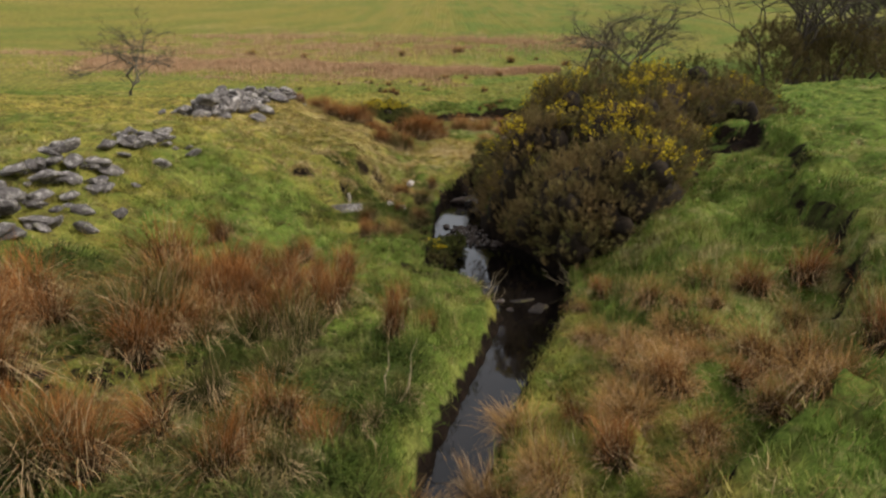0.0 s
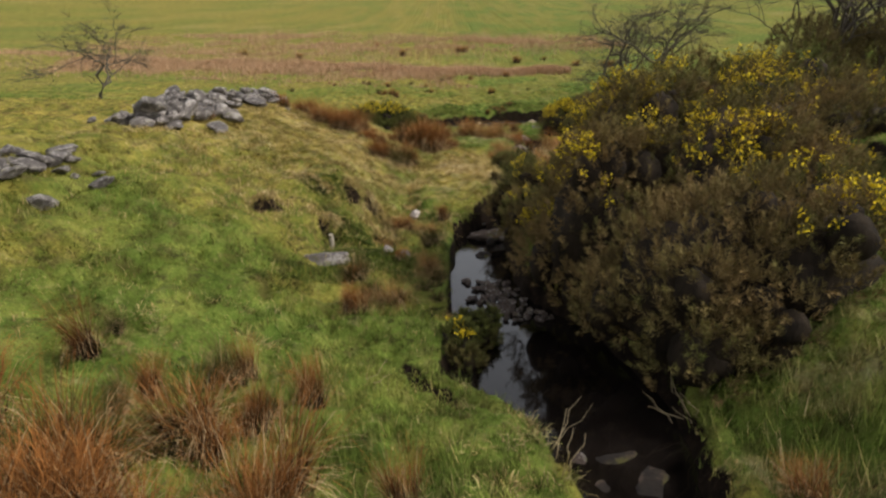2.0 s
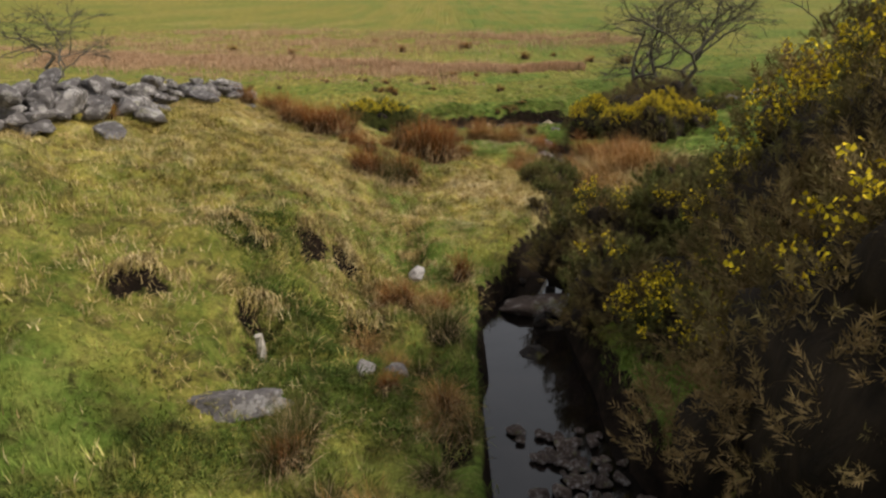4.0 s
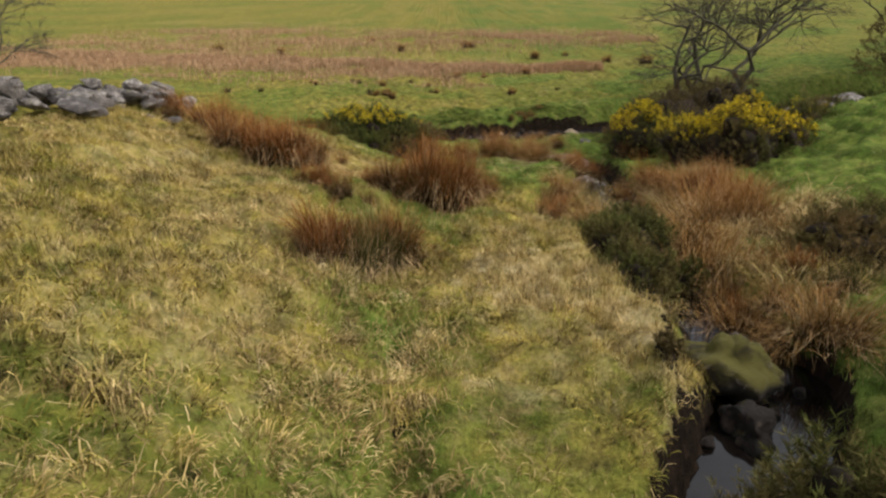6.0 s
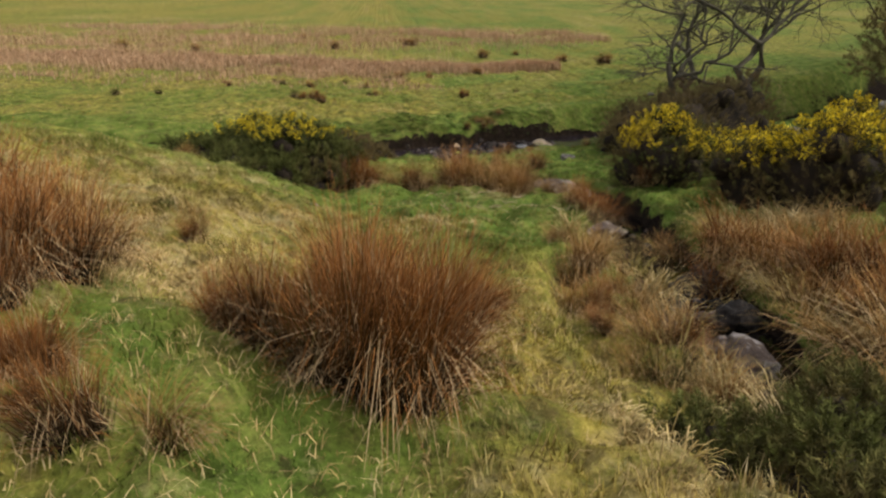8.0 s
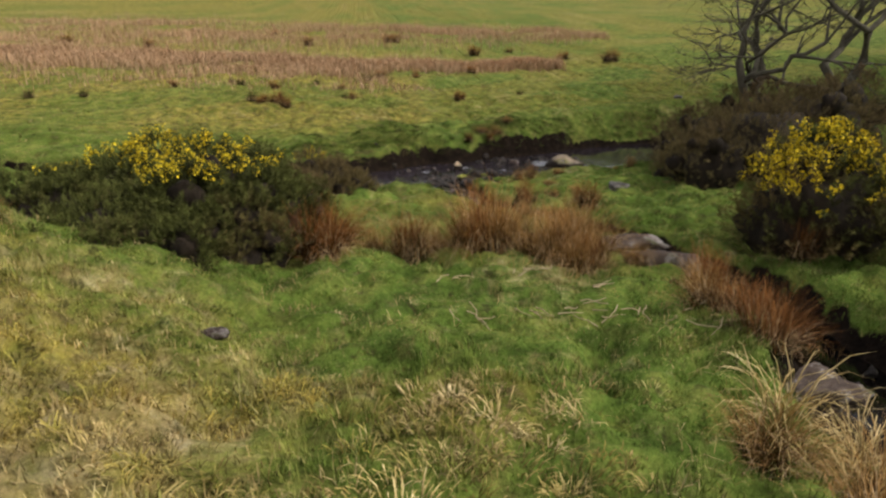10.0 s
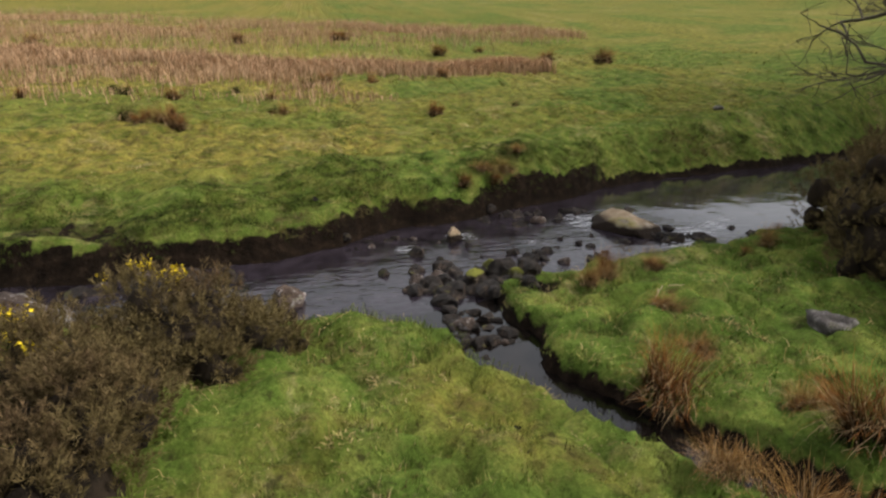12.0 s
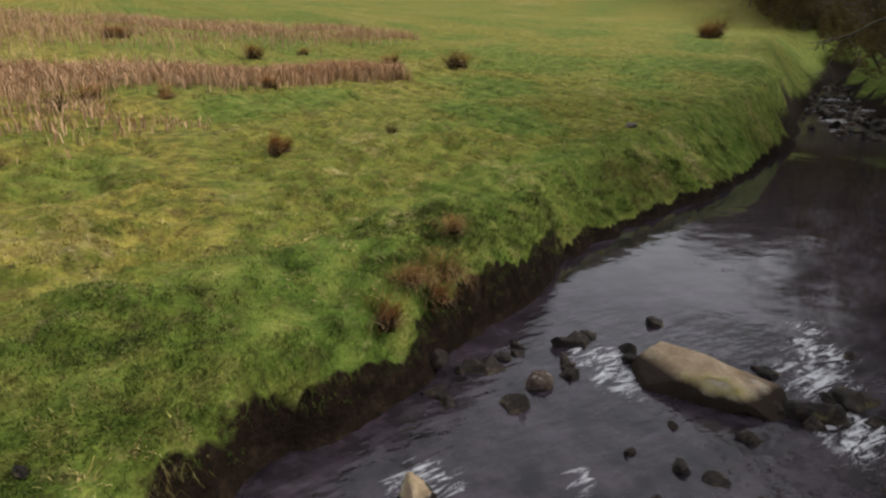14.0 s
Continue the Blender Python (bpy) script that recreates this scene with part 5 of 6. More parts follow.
gorse(1.3, 9.2, [(0, 0, 0.0, 0.6, 0.6, 0.34), (0.6, 0.2, 0.1, 0.6, 0.7, 0.38), (-0.45, 0.3, -0.1, 0.35, 0.5, 0.38), (1.2, 0.3, 0.2, 0.65, 0.7, 0.42), (0.2, -0.6, 0.0, 0.6, 0.5, 0.34)], 13000, "brown-green gorse bush with scattered flowers over the brook", 0.26, 0.3, 303, 0.45)
gorse(1.05, 8.65, [(0, 0, 0.0, 0.36, 0.34, 0.32), (0.4, 0.1, 0.1, 0.4, 0.4, 0.34)], 5000, "small gorse bush thick with yellow flowers", 0.95, 0.1, 319, 0.3, 0.011)
gorse(1.2, 10.2, [(-0.5, 0.25, 0.0, 0.3, 0.26, 0.34), (-0.05, 0.0, 0.15, 0.42, 0.36, 0.45), (0.5, 0.1, 0.25, 0.6, 0.5, 0.55), (1.1, 0.2, 0.2, 0.7, 0.6, 0.55)], 13000, "low browned gorse bush hanging over the brook", 0.06, 0.4, 304, 0.6, 0.010)
gorse(0.6, 11.62, [(0, 0, 0.0, 0.07, 0.07, 0.09)], 240, "little reddish gorse seedling on the bank crest", 0.0, 0.85, 318)
gorse(2.7, 11.3, [(0, 0, 0.05, 0.95, 0.9, 0.5), (1.2, 0.6, 0.1, 0.95, 0.9, 0.55)], 12000, "spreading olive gorse bush with scattered flowers", 0.2, 0.4, 305, 0.5)
gorse(3.3, 14.0, [(0, 0, 0.0, 0.75, 0.6, 0.42), (0.7, 0.4, 0.05, 0.6, 0.6, 0.45)], 7000, "low dark gorse bush beside the brook", 0.03, 0.5, 306, 0.6)
gorse(1.05, 14.3, [(0, 0, 0.05, 0.42, 0.5, 0.34), (0.35, 0.3, 0.05, 0.4, 0.4, 0.36), (-0.15, 0.5, 0.0, 0.32, 0.36, 0.27), (0.05, -0.6, 0.0, 0.36, 0.42, 0.3), (0.6, 0.75, 0.0, 0.3, 0.3, 0.25)], 9500, "dark green gorse bush under the bank", 0.0, 0.2, 307, 0.7)
gorse(1.72, 13.95, [(0, 0, 0.12, 0.2, 0.2, 0.26)], 1500, "young upright gorse beside the brook", 0.04, 0.2, 320, 0.7)
gorse(3.5, 21.0, [(0, 0, 0.15, 0.75, 0.75, 0.7), (0.6, 0.5, 0.15, 0.65, 0.6, 0.6)], 11500, "gorse bush covered in yellow flowers", 0.46, 0.3, 308, 0.5, 0.014)
gorse(4.4, 18.7, [(0, 0, 0.1, 0.8, 0.75, 0.78), (-0.5, 0.5, 0.05, 0.6, 0.6, 0.5), (0.7, 0.3, 0.1, 0.6, 0.6, 0.55)], 12000, "dense gorse bush bright with yellow flowers", 0.6, 0.25, 309, 0.45, 0.014)
gorse(5.5, 24.6, [(0, 0, 0.3, 1.2, 0.9, 0.95), (1.1, 0.5, 0.5, 1.1, 0.9, 1.0), (-0.8, -0.2, 0.1, 0.75, 0.6, 0.7), (-0.1, 1.5, 0.2, 0.8, 0.8, 0.85), (0.9, 2.0, 0.3, 0.9, 0.8, 0.95), (-0.6, 0.9, 0.1, 0.6, 0.7, 0.6), (1.9, 1.4, 0.4, 0.9, 0.9, 1.1)], 30000, "brown leafless thicket of old gorse", 0.0, 0.95, 310)
gorse(6.2, 20.2, [(0, 0, 0.0, 0.7, 0.6, 0.4), (0.9, 0.6, 0.0, 0.6, 0.5, 0.35)], 6000, "low dark gorse on the rise", 0.05, 0.4, 311, 0.6)
gorse(-1.9, 22.15, [(0, 0, 0.3, 0.9, 0.75, 0.62), (0.55, -0.15, 0.1, 0.5, 0.55, 0.55), (-0.25, -0.5, 0.1, 0.8, 0.6, 0.62), (-0.95, 0.4, 0.25, 0.7, 0.6, 0.6), (-0.75, -0.7, 0.05, 0.7, 0.6, 0.55), (0.2, -0.6, 0.0, 0.5, 0.5, 0.45), (-1.5, 0.2, 0.1, 0.6, 0.6, 0.55), (-0.9, -1.2, 0.0, 0.65, 0.5, 0.5), (-0.2, -1.0, 0.0, 0.5, 0.4, 0.4)], 42000, "dark green gorse bush topped with yellow flowers", 0.52, -0.2, 312, 0.72, 0.0125)
gorse(-1.1, 25.1, [(0, 0, 0.05, 0.55, 0.42, 0.44), (-0.55, -0.35, 0.05, 0.5, 0.45, 0.42), (0.42, 0.12, 0.0, 0.35, 0.3, 0.28), (-0.3, -0.7, 0.0, 0.42, 0.5, 0.34), (-0.25, -1.2, -0.02, 0.36, 0.4, 0.3)], 12000, "grey-brown dying gorse bush on the riverbank", 0.06, 0.95, 313, 0.5)
gorse(-1.95, 24.7, [(0, 0, 0.0, 0.45, 0.4, 0.42)], 3500, "straggly gorse bush with yellow flowers", 0.45, 0.7, 314, 0.4)
gorse(-0.06, 6.7, [(0, 0, 0.0, 0.2, 0.36, 0.26), (0.16, 0.3, 0.02, 0.2, 0.26, 0.22)], 2600, "small gorse shoot leaning over the brook", 0.22, 0.35, 315, 0.5)


# ---- trees ----


def bare_tree(name, x, y, height, spread, trunks, seed, label, levels=4, twig=0.006, group="", lean=0.0, bark=None, stout=0.026):
    """A leafless tree: trunks, forking limbs and a crown of fine twigs."""
    r = random.Random(seed)
    z = float(height_at(x, y))
    tree = empty(name, x, y, z)
    tagged(tree, label, "tree", group)
    made = {"trunk": [], "limb": []}
    bm_twig = bmesh.new()

    def fork(start, way, length, rad, level):
        end = start + way * length
        if level < 2:
            made["limb" if level else "trunk"].append(bmesh.new())
        target = made["trunk"][-1] if level == 0 else made["limb"][-1] if level < levels - 1 else bm_twig
        sides = 8 if level == 0 else 5 if level < levels - 1 else 3
        pts = limb(target, start, end, rad, rad * (0.62 if level < levels else 0.4), 5 if level < 2 else 3 if level < levels or levels > 4 else 2, sides, 0.17 if level else 0.2, r)
        if level >= levels:
            return
        n = 3 if level == 0 else r.randint(3, 5)
        for i in range(n):
            t = r.uniform(0.5, 1.0) if i else 1.0
            p = pts[min(len(pts) - 1, max(1, int(round(t * (len(pts) - 1)))))]
            swing = Vector((r.gauss(0, 1), r.gauss(0, 1), r.gauss(0.1, 0.55))) * spread
            w = (way * 0.8 + swing).normalized()
            if level > 1:
                w = (w + Vector((0, 0, -0.18)) * r.random()).normalized()
            fork(p, w, length * r.uniform(0.55, 0.82), max(twig, rad * r.uniform(0.42, 0.6)), level + 1)

    for i in range(trunks):
        a = 2 * math.pi * i / max(1, trunks) + r.random()
        foot = Vector((math.cos(a), math.sin(a), 0)) * (0.28 * (trunks > 1))
        foot.z = float(height_at(x + foot.x, y + foot.y)) - z - 0.08
        way = Vector((math.cos(a) * 0.45 * (trunks > 1) + lean, math.sin(a) * 0.35 * (trunks > 1), 1)).normalized()
        fork(foot, way, height * r.uniform(0.4, 0.5), height * stout, 0)
    for name_of, bms in made.items():
        for bm in bms:
            part(name_of, mesh_from_bm(name_of, bm, bark or BARK), tree)
    tagged(part("crown", mesh_from_bm("crown", bm_twig, bark or BARK), tree, "fine bare twigs"), kind="stuff")
    return tree


bare_tree("hawthorn_tree", 7.2, 26.5, 4.7, 0.8, 4, 403, "gnarled leafless hawthorn tree with several leaning trunks", 5, 0.005, stout=0.023)
bare_tree("hawthorn_tree", -12.9, 25.0, 4.4, 0.6, 1, 402, "lone leafless hawthorn tree on the pasture", 5, 0.007, lean=0.15, stout=0.018)
wood_rng = random.Random(9)


wood = [bare_tree("woodland_tree", 66.0, 66.6, 10.5, 0.42, 2, 410, "bare grey-brown woodland tree at the end of the meadow", 4, 0.019, "woodland trees", 0.0, FAR_BARK, 0.009),
        bare_tree("woodland_tree", 70.5, 71.0, 9.5, 0.5, 2, 411, "bare grey-brown woodland tree at the end of the meadow", 4, 0.019, "woodland trees", 0.0, FAR_BARK, 0.009),
        bare_tree("woodland_tree", 76.5, 77.5, 11.0, 0.4, 1, 412, "bare grey-brown woodland tree at the end of the meadow", 4, 0.019, "woodland trees", 0.0, FAR_BARK, 0.009)]


def plant(ob, x, y, size):
    """Another tree or bush of the wood."""
    copy_thing(ob, pose(x, y, float(height_at(x, y)), 0, 0, wood_rng.uniform(0, 360)) @ Matrix.Scale(size, 4))


for i in range(74):
    y = 63 + 44 * wood_rng.random()
    plant(wood[i % 3], y + 1.5 + 36 * wood_rng.random() ** 1.4, y, wood_rng.uniform(0.85, 1.3))
# the nearer trees stand on the right bank of the river
for wx, wy in ((18.4, 31.9), (19.4, 32.8), (20.5, 33.3), (16.9, 31.2), (17.8, 31.0), (18.8, 31.6), (20.4, 32.3), (19.5, 31.2), (21.5, 33.4), (23.0, 34.2), (24.5, 35.2), (26.5, 35.8), (28.0, 37.0), (30.0, 37.8), (22.2, 32.0), (25.6, 33.6)):
    plant(wood[int(2 * wx) % 3], wx, wy, wood_rng.uniform(0.75, 1.0))
for i in range(22):
    x = wood_rng.uniform(33, 62)
    plant(wood[i % 3], x, 37.0 + (x - 26) * 0.5 - wood_rng.uniform(0, 6), wood_rng.uniform(0.6, 1.0))
brush = [gorse(66.0 + 6 * i, 64.2 + 6.2 * i, [(0, 0, 1.6, 3.0, 2.4, 2.6), (2.4, 0.8, 2.2, 2.8, 2.4, 3.2)], 2600, "tall brown leafless brush at the edge of the wood", 0.0, 0.95, 330 + i, 0.5, 0.02, 5.0, "brush_thicket", "woodland brush") for i in range(3)]
for i in range(46):
    y = 61.5 + 40 * (i / 46)
    plant(brush[i % 3], y + 2.5 + 16 * wood_rng.random() ** 1.6, y, wood_rng.uniform(0.7, 1.25))
for bx, by in ((17.2, 30.9), (18.9, 31.6), (20.4, 32.4), (22.5, 32.3), (25.0, 32.8), (29.0, 36.0), (35.0, 39.0), (39.0, 41.5), (43.0, 43.0), (47.0, 45.5), (52.0, 47.5), (57.0, 50.0), (62.0, 53.0), (66.0, 57.5), (70.0, 60.0), (49.0, 44.0), (55.0, 47.0)):
    plant(brush[int(bx) % 3], bx, by, 0.62 if bx < 34 else 0.95)

# ---- dead stalks lying in the meadow ----
STALK = twig_material("bleached_stalks", (0.3, 0.22, 0.12), (0.58, 0.47, 0.3))
stalk_rng = random.Random(31)
for lx, ly, n in ((1.05, 20.0, 7), (0.7, 20.05, 5), (1.37, 19.96, 6), (0.26, 19.94, 5), (1.48, 19.66, 4), (0.27, 20.75, 5), (0.92, 20.9, 6), (1.2, 20.35, 4), (1.75, 19.9, 4), (2.43, 25.4, 5)):
    bm = bmesh.new()
    z0 = float(height_at(lx, ly))
    for _ in range(n):
        px, py, turn, ln = stalk_rng.gauss(0, 0.09), stalk_rng.gauss(0, 0.07), stalk_rng.gauss(0.4, 0.7), stalk_rng.uniform(0.09, 0.2)
        ends = [Vector((px + k * ln * math.cos(turn), py + k * ln * math.sin(turn), 0)) for k in (-0.5, 0.5)]
        for e in ends:
            e.z = float(height_at(lx + e.x, ly + e.y)) - z0 + stalk_rng.uniform(0.012, 0.05)
        limb(bm, ends[0], ends[1], 0.0055, 0.003, 3, 4, 0.2, stalk_rng)
    ob = new("stalk_litter", mesh_from_bm("stalk_litter", bm, STALK))
    ob.matrix_world = pose(lx, ly, z0)
    tagged(ob, "bleached dead stalks lying on the green meadow", "plant litter", "dead stalks")

# ---- bleached bramble stems at the brook ----
for lx, ly, n, way in ((0.42, 5.3, 6, 0.9), (1.28, 5.55, 7, 2.6), (-0.3, 2.9, 4, 1.2), (-0.7, 5.9, 3, 0.1)):
    bm = bmesh.new()
    for _ in range(n):
        turn, ln = way + stalk_rng.gauss(0, 0.5), stalk_rng.uniform(0.18, 0.42)
        a = Vector((stalk_rng.gauss(0, 0.05), stalk_rng.gauss(0, 0.05), -0.02))
        b = a + Vector((math.cos(turn) * ln * 0.6, math.sin(turn) * ln * 0.6, ln * stalk_rng.uniform(0.25, 0.8)))
        limb(bm, a, b, 0.0028, 0.0014, 4, 4, 0.14, stalk_rng)
    ob = tagged(new("dead_bramble", mesh_from_bm("dead_bramble", bm, STALK)), kind="stuff")
    ob.matrix_world = pose(lx, ly, float(height_at(lx, ly)))
    tagged(ob, "bleached leafless bramble stems at the brook's edge", "dead stems", "dead brambles")

# ---- a broken stake ----
bm = bmesh.new()
limb(bm, Vector((0, 0, -0.1)), Vector((0.02, 0.01, 0.15)), 0.03, 0.026, 4, 7, 0.03, random.Random(3))
bmesh.ops.holes_fill(bm, edges=[e for e in bm.edges if e.is_boundary], sides=0)
stake = new("wooden_stake", mesh_from_bm("wooden_stake", bm, twig_material("bleached_wood", (0.3, 0.26, 0.2), (0.6, 0.54, 0.45)), False))
stake.matrix_world = pose(-1.42, 8.66, float(height_at(-1.42, 8.66)), 6, -8, 20)
tagged(stake, "short bleached wooden stake broken off in the grass", "stake")

# ---- grass ----


def grass(name, label, x0, x1, y0, y1, tufts, per, length, width, seed, wild=1.0, hole=(0, 0, 0, 0)):
    rng = np.random.default_rng(seed)
    x, y = rng.uniform(x0, x1, tufts), rng.uniform(y0, y1, tufts)
    dry, soil, lush, slope = state_at(x, y)
    d, _ = river_at(x, y)
    _, edge = valley(x, y)
    _, level = river_at(x, y)
    ok = (height_at(x, y) > np.where(d < 1.5, level, -9) + 0.06) & ((x < hole[0]) | (x > hole[1]) | (y < hole[2]) | (y > hole[3])) & (soil < 0.35) & (d > 0.05) & ((edge > 0.03) | (y > 27)) & (fbm(x, y, 0.45, seed) > 0.3)
    x, y, dry, lush = x[ok], y[ok], dry[ok], lush[ok]
    n = len(x)
    shaggy = 0.65 + 1.7 * smooth(0.45, 0.75, fbm(x, y, 0.5, seed + 1)) * wild + 0.7 * dry
    root = np.column_stack([x, y, height_at(x, y) - 0.008])
    root = np.repeat(root, per, 0) + np.column_stack([rng.normal(0, 0.022, (n * per, 2)), np.zeros(n * per)])
    ang = np.repeat(rng.uniform(0, 6.28, n), per) + rng.normal(0, 1.0, n * per)
    ln = np.repeat(shaggy, per) * length * rng.uniform(0.5, 1.2, n * per)
    lean = rng.uniform(0.15, 0.9, n * per)
    tip = root + np.column_stack([np.cos(ang) * ln * lean, np.sin(ang) * ln * lean, ln])
    side = np.column_stack([-np.sin(ang), np.cos(ang), np.zeros(n * per)]) * (width * rng.uniform(0.6, 1.3, n * per))[:, None]
    v = np.stack([root - side, root + side, tip], 1).reshape(-1, 3)
    mottle = np.clip(0.5 + 1.6 * (fbm(x, y, 0.16, seed + 8, 2) - 0.5), 0, 1)
    tone = np.repeat(np.clip(np.repeat(0.35 * rng.random(n) + 0.4 * mottle, per) + rng.random(n * per) * 0.25, 0, 1), 3)
    dr = np.clip(np.repeat(dry, per) + 0.28 * (rng.random(n * per) - 0.3) + (rng.random(n * per) < 0.05) * 0.6, 0, 1)
    s = np.column_stack([np.repeat(dr, 3), tone, np.repeat(np.repeat(lush, per), 3)])
    return tagged(new(name, mesh_of(name, v, np.arange(len(v)).reshape(-1, 3), GRASS, s)), label, "grass", kind="stuff")


grass("grass", "short tussocky pasture grass along the brook", -4.6, 4.6, 1.4, 20.0, 76000, 5, 0.036, 0.0036, 501)
grass("grass", "long tangled grass on the brook banks", -1.4, 3.4, 1.5, 7.2, 9000, 6, 0.06, 0.0026, 505, 1.2)
grass("grass", "lush green grass on the low meadow by the river", -4.0, 6.5, 18.5, 27.6, 46000, 5, 0.034, 0.0036, 502, 0.55)
grass("grass", "grazed grass on the far riverbank", -4.5, 12, 27.8, 37, 46000, 4, 0.027, 0.0045, 503, 0.7)
grass("grass", "thin grass on the outer pasture", -16, 18, 4, 46, 26000, 4, 0.05, 0.009, 504, 0.8, (-4.6, 6.5, 0, 37))


def bank_grass(seed, count):
    """Long grass hanging over the edges of the brook and the river."""
    rng = np.random.default_rng(seed)
    x, y = rng.uniform(-4, 11, count), rng.uniform(1.4, 33, count)
    d, level = river_at(x, y)
    _, edge = valley(x, y)
    e = np.where(y < 26, np.minimum(edge, d), d)
    _, soil, _, slope = state_at(x, y)
    ok = (e > 0.05) & (e < 0.9) & (slope > 0.5) & (slope < 2.8) & (height_at(x, y) > np.where(d < edge, level, brook_level(y)) + 0.1)
    x, y = x[ok], y[ok]
    n = len(x)
    g = 0.08
    gx, gy = height_at(x + g, y) - height_at(x - g, y), height_at(x, y + g) - height_at(x, y - g)
    down = np.arctan2(-gy, -gx)
    roots = np.column_stack([x, y, height_at(x, y)])
    per = 5
    roots = np.repeat(roots, per, 0) + np.column_stack([rng.normal(0, 0.03, (n * per, 2)), np.zeros(n * per)])
    beyond = np.repeat(d[ok] < edge[ok], per)
    ln = rng.uniform(0.04, 0.11, n * per) * np.where(beyond, 0.7, 1.0)
    v, f, _ = blades(rng, roots, ln, 0.002, 0.5, 0.6, rng.random(n * per), rng.random(n * per), np.repeat(down, per))
    v.reshape(-1, 5, 3)[:, 4, 2] -= 0.75 * ln
    dry, soil, lush, _ = state_at(roots[:, 0], roots[:, 1])
    s = np.column_stack([np.clip(dry + 0.15 * rng.random(n * per), 0, 1), rng.random(n * per) * np.where(beyond, 0.25, 0.6), np.where(beyond, 1.0, lush)])
    return tagged(new("bank_grass", mesh_of("bank_grass", v, f, GRASS, np.repeat(s, 5, 0))), "long grass hanging over the earthen banks", "grass", kind="stuff")


bank_grass(511, 105000)


def bank_fringe(seed, count):
    """Shaggy overhang of grass along the far riverbank."""
    rng = np.random.default_rng(seed)
    x = rng.uniform(-4.5, 12, count)
    y = np.interp(x, RIVER_X, RIVER_Y) + np.interp(x, RIVER_X, RIVER_HALF) + rng.uniform(-0.3, 0.9, count)
    d, level = river_at(x, y)
    z = height_at(x, y)
    rim = (fbm(x, y, 0.5, seed + 2) > 0.45) & (z - level > 0.18) & (height_at(x + 0.05, y - 0.14) < z - 0.06) & (d < 0.8)
    x, y, z = x[rim], y[rim], z[rim]
    per = 9
    n = len(x) * per
    roots = np.repeat(np.column_stack([x, y, z]), per, 0) + np.column_stack([rng.normal(0, 0.04, (n, 2)), np.zeros(n)])
    ln = rng.uniform(0.035, 0.09, n) * np.repeat(rng.uniform(0.5, 1.3, len(x)), per)
    v, f, _ = blades(rng, roots, ln, 0.0018, 0.55, 0.5, rng.random(n), rng.random(n), np.full(n, -1.25))
    v.reshape(-1, 5, 3)[:, 4, 2] -= 0.95 * ln
    brown = smooth(0.56, 0.7, fbm(roots[:, 0], roots[:, 1], 0.9, seed))
    s = np.column_stack([np.clip(0.45 * brown + 0.12 * rng.random(n), 0, 1), rng.random(n) * 0.3, 1.0 - 0.4 * brown])
    return tagged(new("bank_fringe", mesh_of("bank_fringe", v, f, GRASS, np.repeat(s, 5, 0))), "shaggy grass hanging over the far riverbank", "grass", kind="stuff")


bank_fringe(541, 6500)


def dead_straw(seed, count, x0, x1, y0, y1):
    """Pale bent straws lying about in the turf."""
    rng = np.random.default_rng(seed)
    x, y = rng.uniform(x0, x1, count), rng.uniform(y0, y1, count)
    d, _ = river_at(x, y)
    _, edge = valley(x, y)
    ok = (d > 0.1) & (edge > 0.1) & (fbm(x, y, 0.8, seed) > 0.45)
    x, y = x[ok], y[ok]
    n = len(x) * 4
    roots = np.repeat(np.column_stack([x, y, height_at(x, y)]), 4, 0) + np.column_stack([rng.normal(0, 0.05, (n, 2)), np.zeros(n)])
    v, f, _ = blades(rng, roots, rng.uniform(0.03, 0.09, n), 0.0019, 0.7, 0.8, rng.random(n), rng.random(n))
    s = np.repeat(np.column_stack([np.ones(n), 0.25 + 0.55 * rng.random(n), np.zeros(n)]), 5, 0)
    return tagged(new("dead_grass", mesh_of("dead_grass", v, f, GRASS, s)), "pale dead grass stalks lying in the turf", "grass", kind="stuff")


def slip_straw(seed):
    """Withered grass hanging over the edges of the small landslips."""
    rng = np.random.default_rng(seed)
    roots, ang = [], []
    for sx, sy, w, _ in SLUMPS:
        n = int(1700 * w)
        x = rng.normal(sx, w * 0.62, n)
        y = sy + 0.06 * np.sin(9 * x) + rng.uniform(0.02, 0.12, n)
        roots.append(np.column_stack([x, y, height_at(x, y) + 0.005]))
    roots = np.concatenate(roots)
    n = len(roots)
    ln = rng.uniform(0.04, 0.11, n)
    v, f, _ = blades(rng, roots, ln, 0.0035, 0.6, 0.5, rng.random(n), rng.random(n), np.full(n, -1.57))
    v.reshape(-1, 5, 3)[:, 4, 2] -= 0.8 * ln
    s = np.repeat(np.column_stack([rng.uniform(0.3, 1.0, n), rng.random(n) * 0.8, np.full(n, 0.2)]), 5, 0)
    return tagged(new("slip_grass", mesh_of("slip_grass", v, f, GRASS, s)), "withered grass hanging over small earth slips", "grass", kind="stuff")


slip_straw(531)
dead_straw(521, 4200, -4.5, 4.5, 1.5, 27.0)
dead_straw(522, 5200, -3.4, 1.0, 8.0, 17.5)


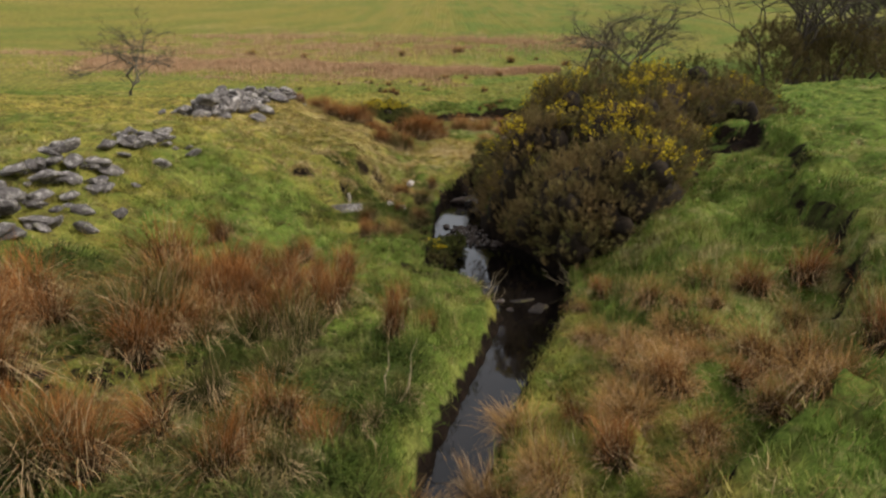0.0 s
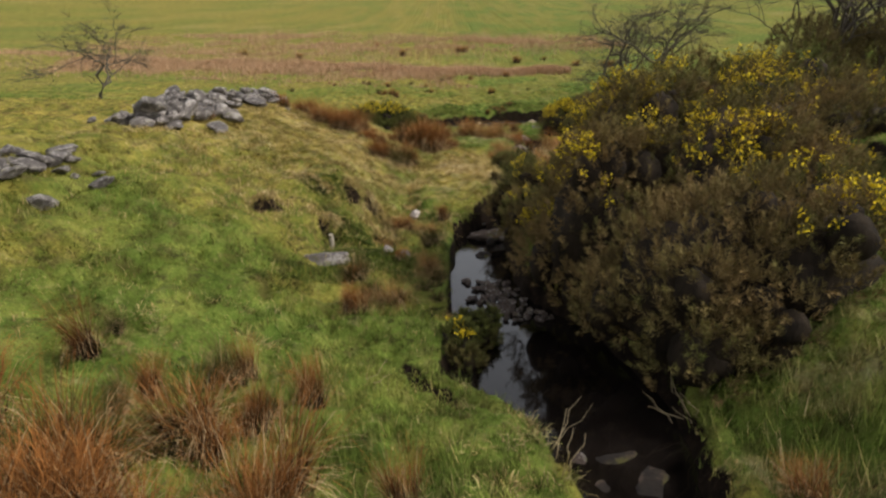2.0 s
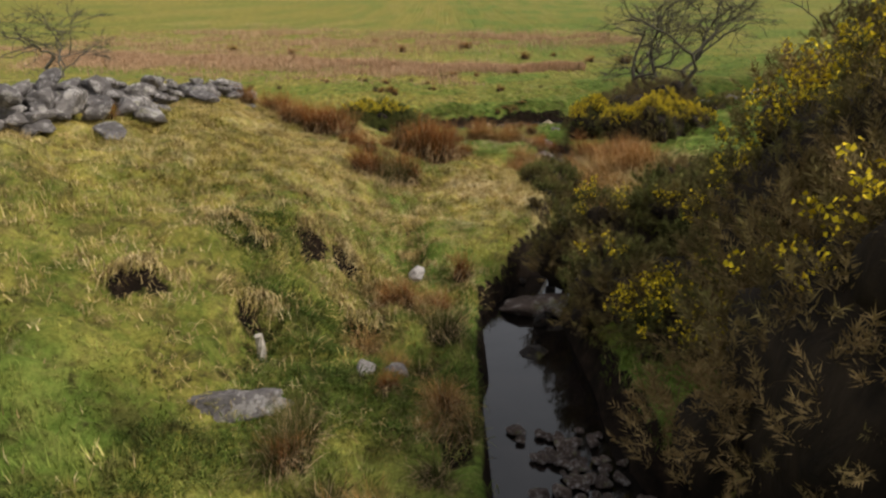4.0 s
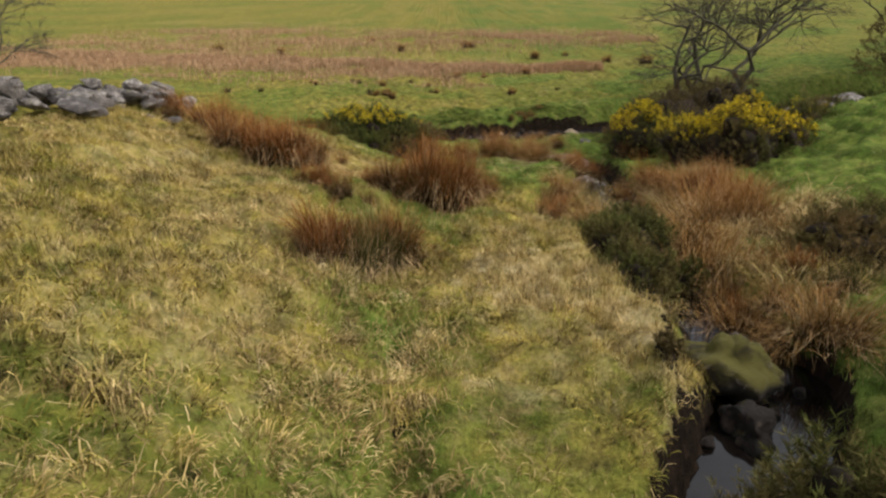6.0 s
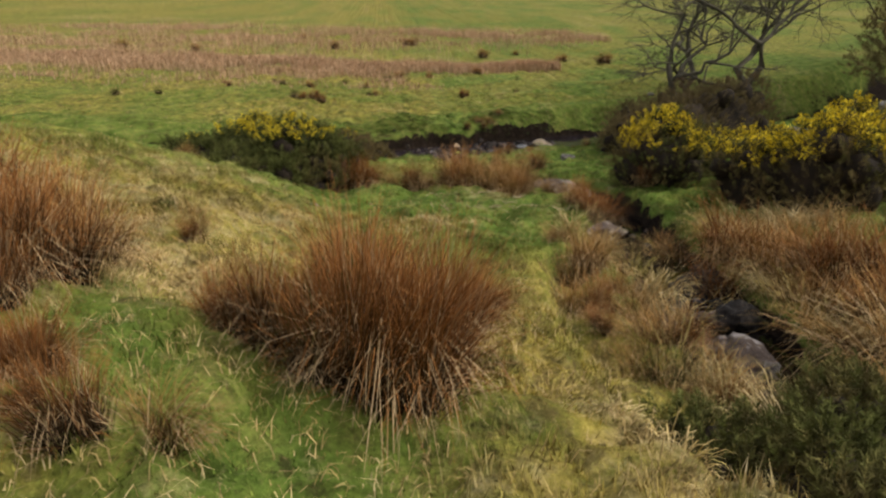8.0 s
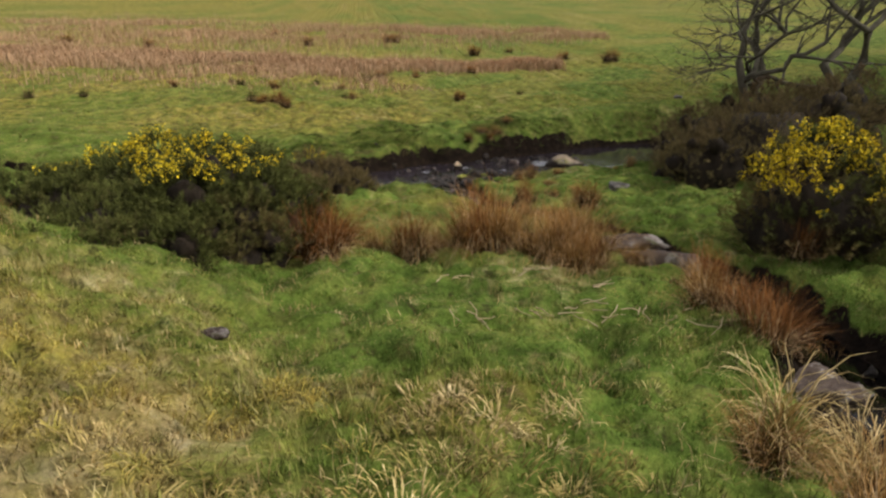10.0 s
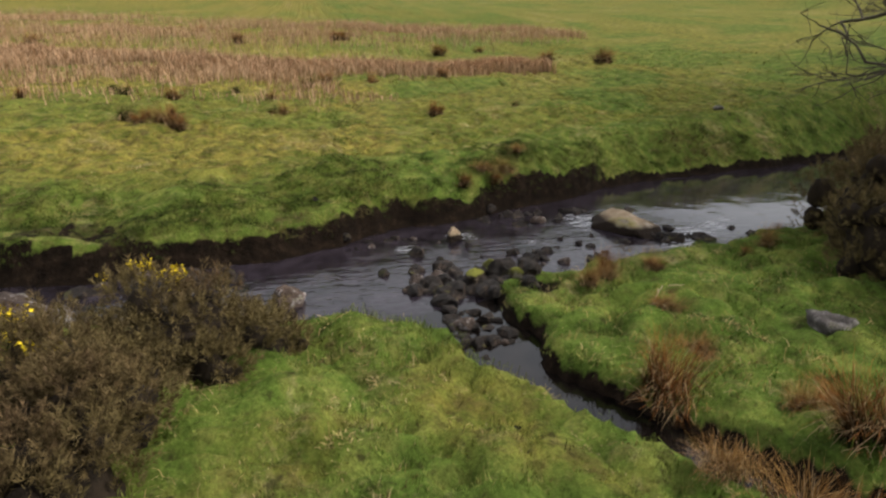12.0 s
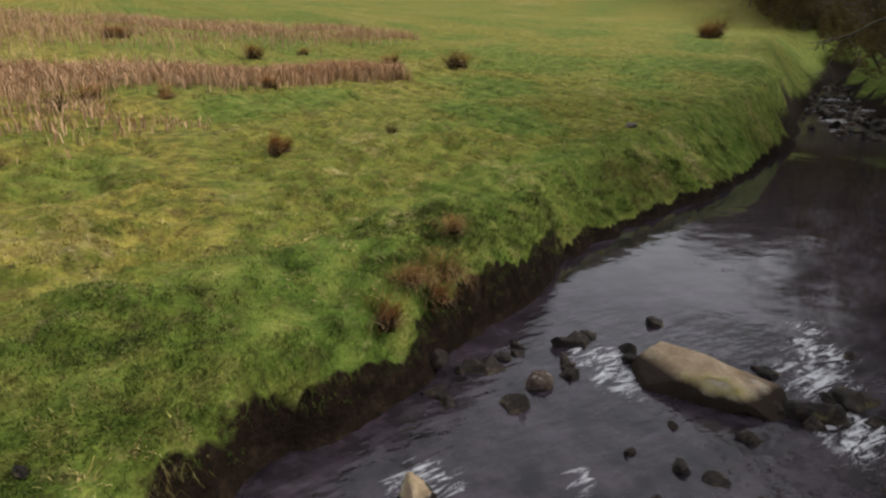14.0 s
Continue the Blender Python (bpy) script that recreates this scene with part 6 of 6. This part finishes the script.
def tussocks(name, label, seed, count, x0, x1, y0, y1, long, straw, lush, where, shade=1.0):
    """Shaggy tufts whose blades bow downhill over one another."""
    rng = np.random.default_rng(seed)
    x, y = rng.uniform(x0, x1, count), rng.uniform(y0, y1, count)
    d, _ = river_at(x, y)
    _, edge = valley(x, y)
    ok = (d > 0.25) & (edge > 0.1) & (rng.random(count) < where(x, y))
    x, y = x[ok], y[ok]
    n, per = len(x), 30
    g = 0.15
    fall = np.column_stack([height_at(x - g, y) - height_at(x + g, y), height_at(x, y - g) - height_at(x, y + g)]) * 2.2
    size = rng.uniform(0.55, 1.25, n)
    kind = np.clip(straw + 2.2 * (fbm(x, y, 0.9, seed + 3) - 0.5) + rng.normal(0, 0.14, n), 0, 1)
    # shade below 1 darkens the whole tuft's colour
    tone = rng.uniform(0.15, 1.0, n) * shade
    off = rng.normal(0, 0.045, (n * per, 2)) * np.repeat(size, per)[:, None]
    px, py = np.repeat(x, per) + off[:, 0], np.repeat(y, per) + off[:, 1]
    roots = np.column_stack([px, py, height_at(px, py) - 0.006])
    push = np.repeat(fall + rng.normal(0, 0.2, (n, 2)), per, 0) + off * 9 + rng.normal(0, 0.25, (n * per, 2))
    ln = long * np.repeat(size, per) * rng.uniform(0.5, 1.1, n * per)
    v, f, s = bent(rng, roots, ln, 0.0026, np.arctan2(push[:, 1], push[:, 0]), rng.uniform(0.3, 0.8, n * per), rng.uniform(0.5, 1.3, n * per), np.zeros(n * per),
                   np.clip(np.repeat(tone, per) + rng.normal(0, 0.12, n * per), 0, 1), np.zeros(n * per))
    # blade roots toned darker than tips, imitating shade inside the tuft
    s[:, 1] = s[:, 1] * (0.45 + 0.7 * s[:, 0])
    s[:, 0] = np.repeat(np.repeat(kind, per), 7)
    s[:, 2] = lush
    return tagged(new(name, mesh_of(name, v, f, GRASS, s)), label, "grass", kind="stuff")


tussocks("tussock_grass", "shaggy straw and moss-green tussocks on the slope", 551, 5200, -4.4, 0.6, 7.2, 19.0, 0.115, 0.36, 0.12,
         lambda x, y: smooth(0.35, 0.6, fbm(x, y, 0.8, 77)) * smooth(0.7, 0.2, x) * smooth(8.2, 10.2, y) * (1 - smooth(1.2, 0.6, np.hypot(x + 1.1, (y - 14.6) / 1.1))))
tussocks("tussock_grass", "green tussocks in the damp brookside turf", 552, 2600, -4.2, 3.6, 1.6, 8.2, 0.1, 0.08, 0.75,
         lambda x, y: 0.75 * smooth(0.4, 0.62, fbm(x, y, 0.7, 78)), 0.75)
tussocks("tussock_grass", "small tufts on the low meadow", 553, 2200, -3.8, 5.5, 18.5, 26.6, 0.06, 0.12, 0.9,
         lambda x, y: 0.6 * smooth(0.45, 0.65, fbm(x, y, 0.6, 79)))
tussocks("tussock_grass", "small tufts on the grazed far bank", 554, 3600, -4.5, 12.0, 28.0, 36.0, 0.055, 0.2, 0.65,
         lambda x, y: 0.6 * smooth(0.48, 0.66, fbm(x * 0.5 + 0.15 * y, y, 0.7, 80)))
# low tone paints in the shade of the bank facing away from the sun
tussocks("tussock_grass", "mossy grass atop the far bank, toned darker as shade", 555, 12000, -4.5, 4.5, 27.3, 31.0, 0.055, 0.0, 1.0,
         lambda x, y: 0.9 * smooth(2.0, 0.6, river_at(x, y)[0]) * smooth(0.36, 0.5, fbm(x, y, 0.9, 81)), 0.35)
# tone cut far down to paint shade between the rush clumps
tussocks("tussock_grass", "long dark green grass between the rushes, darkened further as shade", 556, 4200, -3.2, -0.2, 1.6, 4.6, 0.15, 0.0, 1.0,
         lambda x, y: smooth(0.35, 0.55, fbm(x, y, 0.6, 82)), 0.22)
tussocks("tussock_grass", "dark green grass in the hollow by the pool", 557, 2600, -1.9, -0.2, 7.2, 10.4, 0.085, 0.0, 0.95,
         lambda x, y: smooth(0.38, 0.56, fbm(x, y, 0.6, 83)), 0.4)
tussocks("straw_grass", "tall pale straw-coloured moor grass along the brook", 558, 900, 1.0, 4.0, 13.3, 18.6, 0.42, 0.85, 0.1,
         lambda x, y: smooth(0.3, 0.55, fbm(x, y, 0.5, 84)) * smooth(0.1, 0.5, x - 0.2 * (18.6 - y) * (y > 16) - 0.9))
